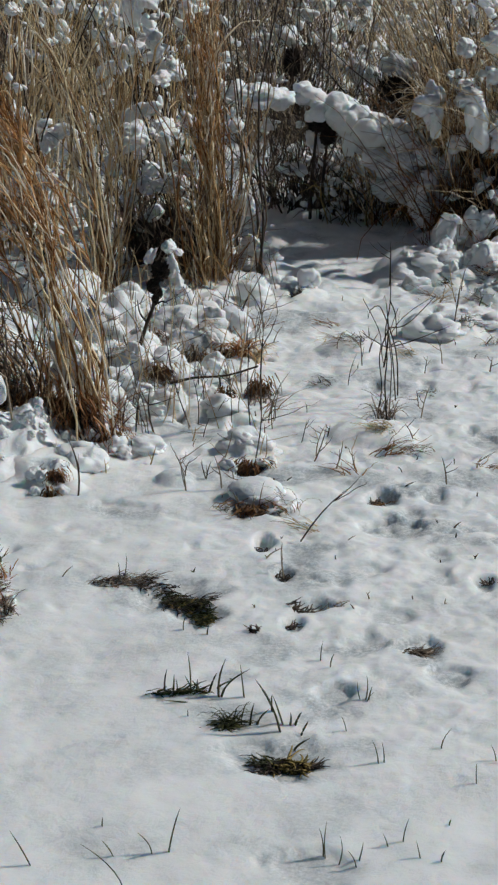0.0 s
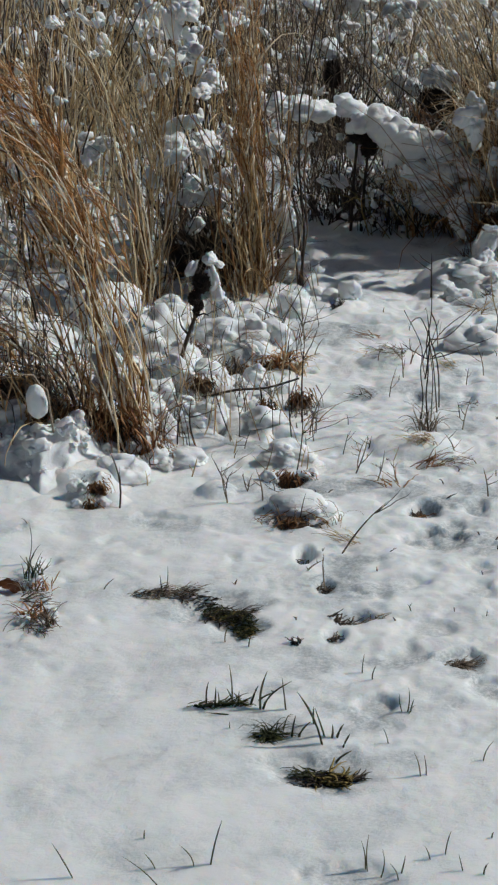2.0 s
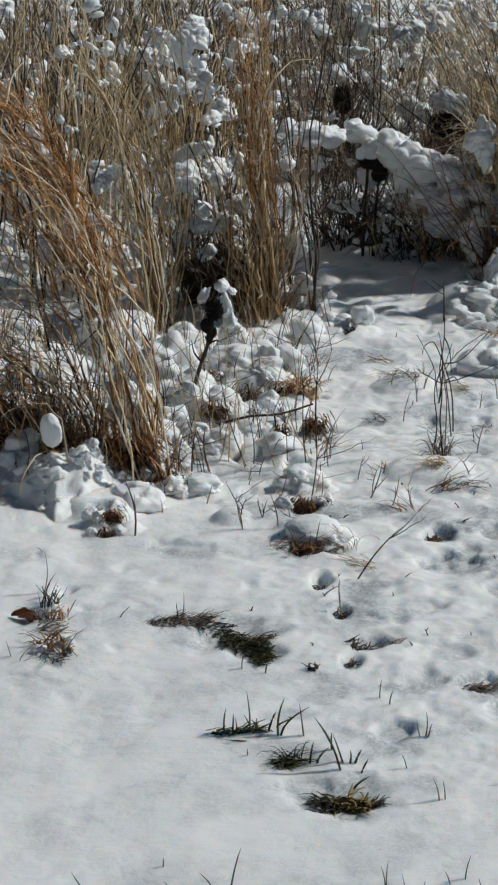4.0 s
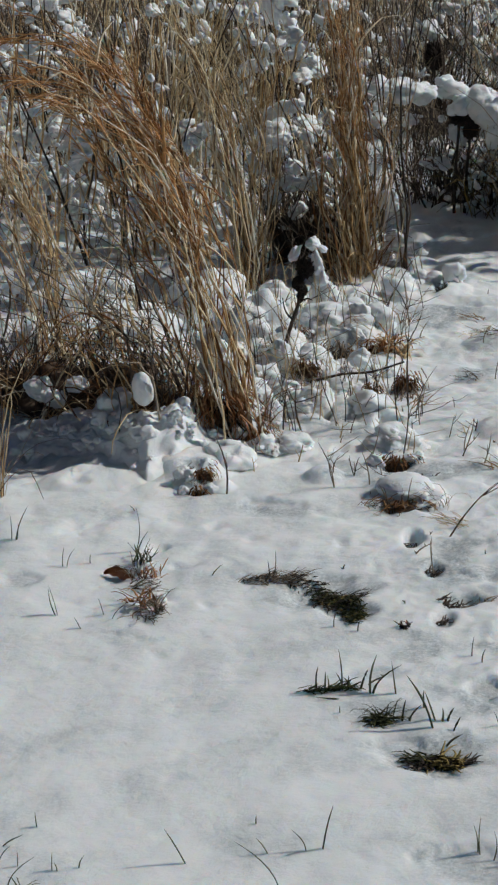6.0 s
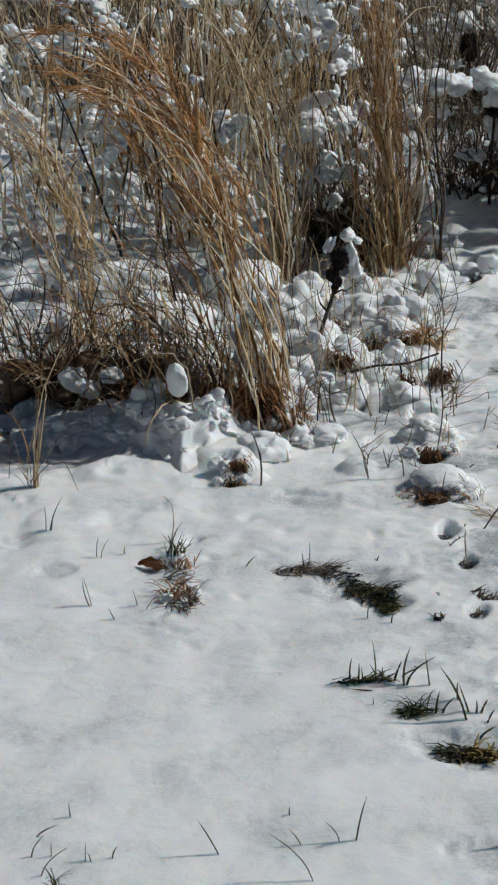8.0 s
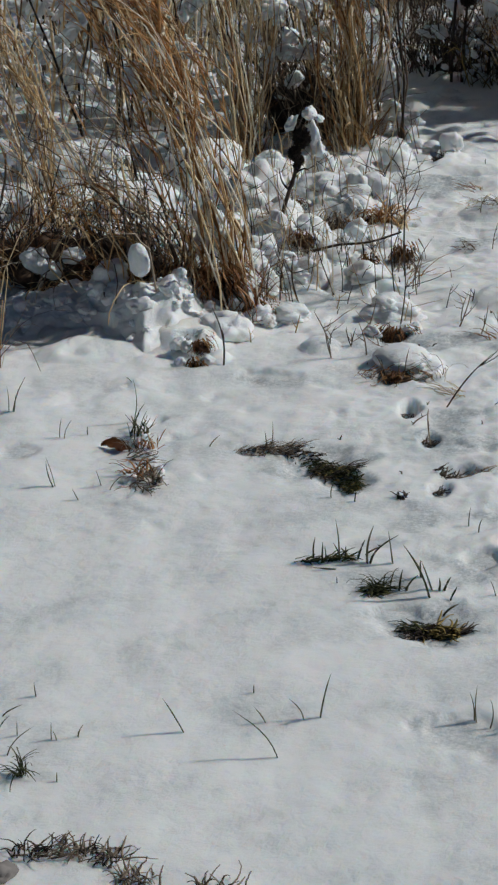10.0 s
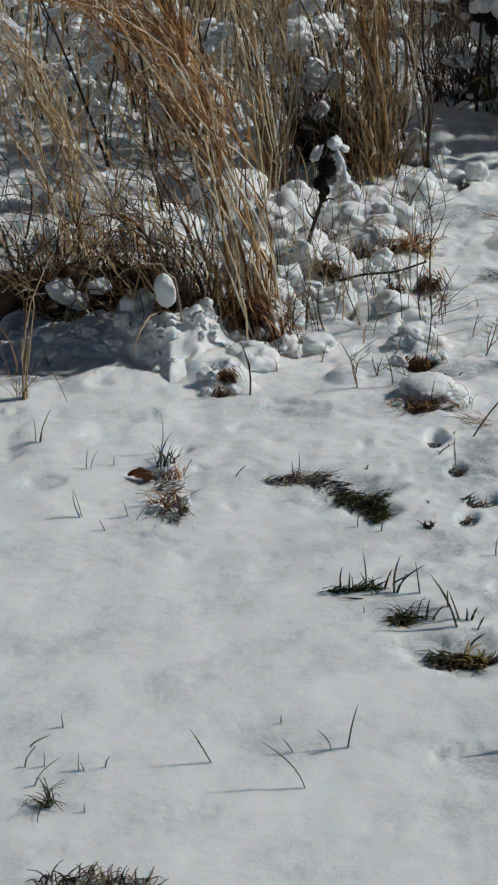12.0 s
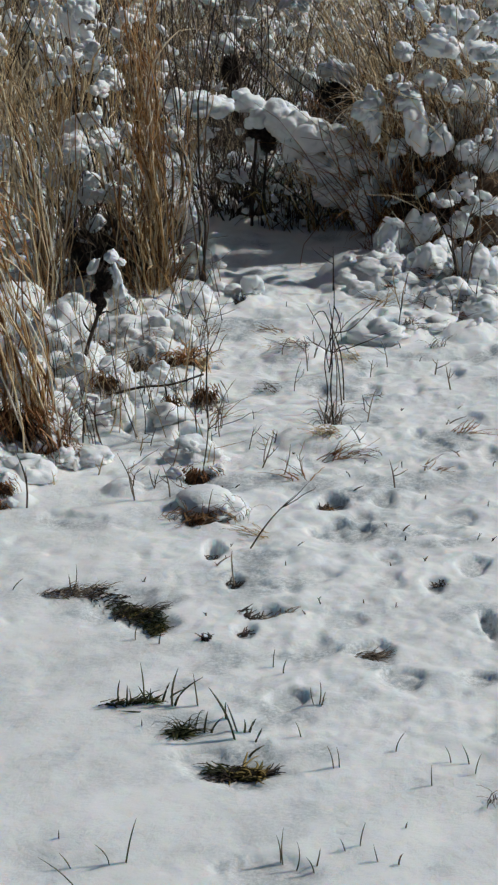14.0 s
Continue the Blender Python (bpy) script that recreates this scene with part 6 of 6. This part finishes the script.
# a tall many-stemmed weed by the trodden snow, its tips nodding
tall_weed = root("dry_weed", (0.304, 5.44, on_ground(0.304, 5.44)[2]), "tall dark dry weed with several bent stems in snow", "weed")
for pts, r in (([(0.0, -0.04, -0.02), (-0.008, -0.04, 0.08), (-0.004, -0.04, 0.14), (-0.009, -0.04, 0.20), (0.001, -0.04, 0.27), (-0.001, -0.04, 0.389)], 0.0024),
               ([(-0.016, 0.05, -0.02), (-0.010, 0.05, 0.05), (-0.016, 0.05, 0.11), (-0.015, 0.05, 0.17), (-0.054, 0.05, 0.251)], 0.0021),
               ([(0.032, 0.15, -0.02), (0.027, 0.15, 0.099), (-0.005, 0.15, 0.195), (-0.02, 0.15, 0.207), (-0.032, 0.15, 0.198)], 0.0023),
               ([(0.006, 0.03, -0.02), (0.010, 0.03, 0.10), (0.004, 0.03, 0.17), (0.022, 0.03, 0.235)], 0.0017),
               ([(0.026, 0.1, -0.02), (0.018, 0.1, 0.08), (0.010, 0.1, 0.14), (0.000, 0.1, 0.17)], 0.0022)):
    part("stem", curve_tube(pts, r * 0.8, r * 0.4, BARK, "stem", 6, 16), tall_weed)
for pts in ([(-0.002, -0.04, 0.21), (0.038, -0.04, 0.218), (0.098, -0.04, 0.28)], [(-0.004, -0.04, 0.20), (-0.016, -0.04, 0.165), (-0.012, -0.04, 0.13)], [(0.0, -0.04, 0.27), (0.012, -0.04, 0.24), (0.016, -0.04, 0.19)], [(0.008, 0.03, 0.15), (0.026, 0.03, 0.16), (0.036, 0.03, 0.145)]):
    part("side_twig", curve_tube(pts, 0.0017, 0.0008, BARK, "side_twig"), tall_weed)
mop(490, 0.30, 5.41, 0.045, 0.05, 34, TWIG, "grey curled dead grass at the foot of a tall weed", width=0.0026, arch=(0.8, 2.4))

# short dry stems standing about in the rough snow
SPRIG = "thin brown dry weed stem rising from snow"
rng_sprig = np.random.default_rng(91)
for x0, x1, y0, y1, count, tall in ((-0.42, 0.08, 5.3, 6.6, 130, 0.09), (-0.45, 0.06, 5.25, 6.5, 46, 0.17), (-0.30, 0.12, 4.95, 5.4, 20, 0.035), (0.12, 0.6, 5.0, 6.5, 16, 0.028), (-1.05, -0.5, 5.7, 6.6, 24, 0.16), (0.45, 0.9, 6.2, 7.0, 20, 0.09)):
    for k in range(count):
        h = tall * rng_sprig.uniform(0.4, 1.5)
        x, y = rng_sprig.uniform(x0, x1), rng_sprig.uniform(y0, y1)
        single("dry_weed", x, y, rng_sprig.normal(0, 0.3) * h, h + on_ground(x, y)[2], 0.0016 * rng_sprig.uniform(0.7, 1.3), (TWIG, PALE, BARK)[k % 3], SPRIG, "weed", "single dry weeds", 0.8, k % 3)

# small dark bits of stem and root melted into the trodden snow
for k in range(46):
    x, y = rng_sprig.uniform(-0.15, 0.65), rng_sprig.uniform(4.15, 5.5)
    h = rng_sprig.uniform(0.005, 0.014)
    single("dry_weed", x, y, rng_sprig.normal(0, 1.0) * h, h + on_ground(x, y)[2], 0.0020 * rng_sprig.uniform(0.7, 1.4), (BARK, TWIG)[k % 2], "small dark stem stub melted into snow", "weed", "single dry weeds", 0.7, k % 3)

# dry leaf blades standing among the lumps
for k in range(34):
    x, y = rng_sprig.uniform(-0.34, 0.02), rng_sprig.uniform(5.25, 6.35)
    h = rng_sprig.uniform(0.05, 0.16)
    single("dry_weed", x, y, rng_sprig.normal(-0.25, 0.35) * h, h + on_ground(x, y)[2], 0.0026 * rng_sprig.uniform(0.7, 1.3), (PALE, STRAW, RUSSET_STRAW)[k % 3], "pale dry grass leaf standing among snow lumps", "weed", "single dry weeds", 0.35)

# dead leaves and straw strewn over the rough snow
LITTER = "dead leaf and straw litter strewn on snow"
for k, (x, y, r) in enumerate(((-0.31, 5.30, 0.03), (-0.22, 5.42, 0.024), (-0.20, 5.62, 0.028), (-0.30, 5.62, 0.03), (-0.05, 5.50, 0.02), (-0.12, 5.40, 0.018), (-0.24, 5.95, 0.03), (-0.02, 6.05, 0.024), (-0.10, 6.25, 0.03), (0.56, 6.5, 0.03), (0.72, 6.62, 0.034), (0.64, 6.3, 0.022))):
    if k % 2 == 0:
        mop(480 + k, x, y, r, 0.045, 50, RUSSET, HAT, width=0.0022)
for x0, x1, y0, y1, count in ((-0.6, 0.05, 5.25, 6.7, 46), (0.42, 0.9, 6.25, 7.0, 16), (-1.05, -0.55, 5.2, 6.6, 20), (0.0, 0.6, 4.7, 6.2, 12)):
    for k in range(count):
        x, y = rng_sprig.uniform(x0, x1), rng_sprig.uniform(y0, y1)
        turf(500 + k, x, y, 0.035, 0.03, int(rng_sprig.integers(8, 24)), rng_sprig.uniform(0, 6.28), (RUSSET, PALE, TWIG, RUSSET)[k % 4], LITTER, 0.0019, rng_sprig.uniform(0.03, 0.08))
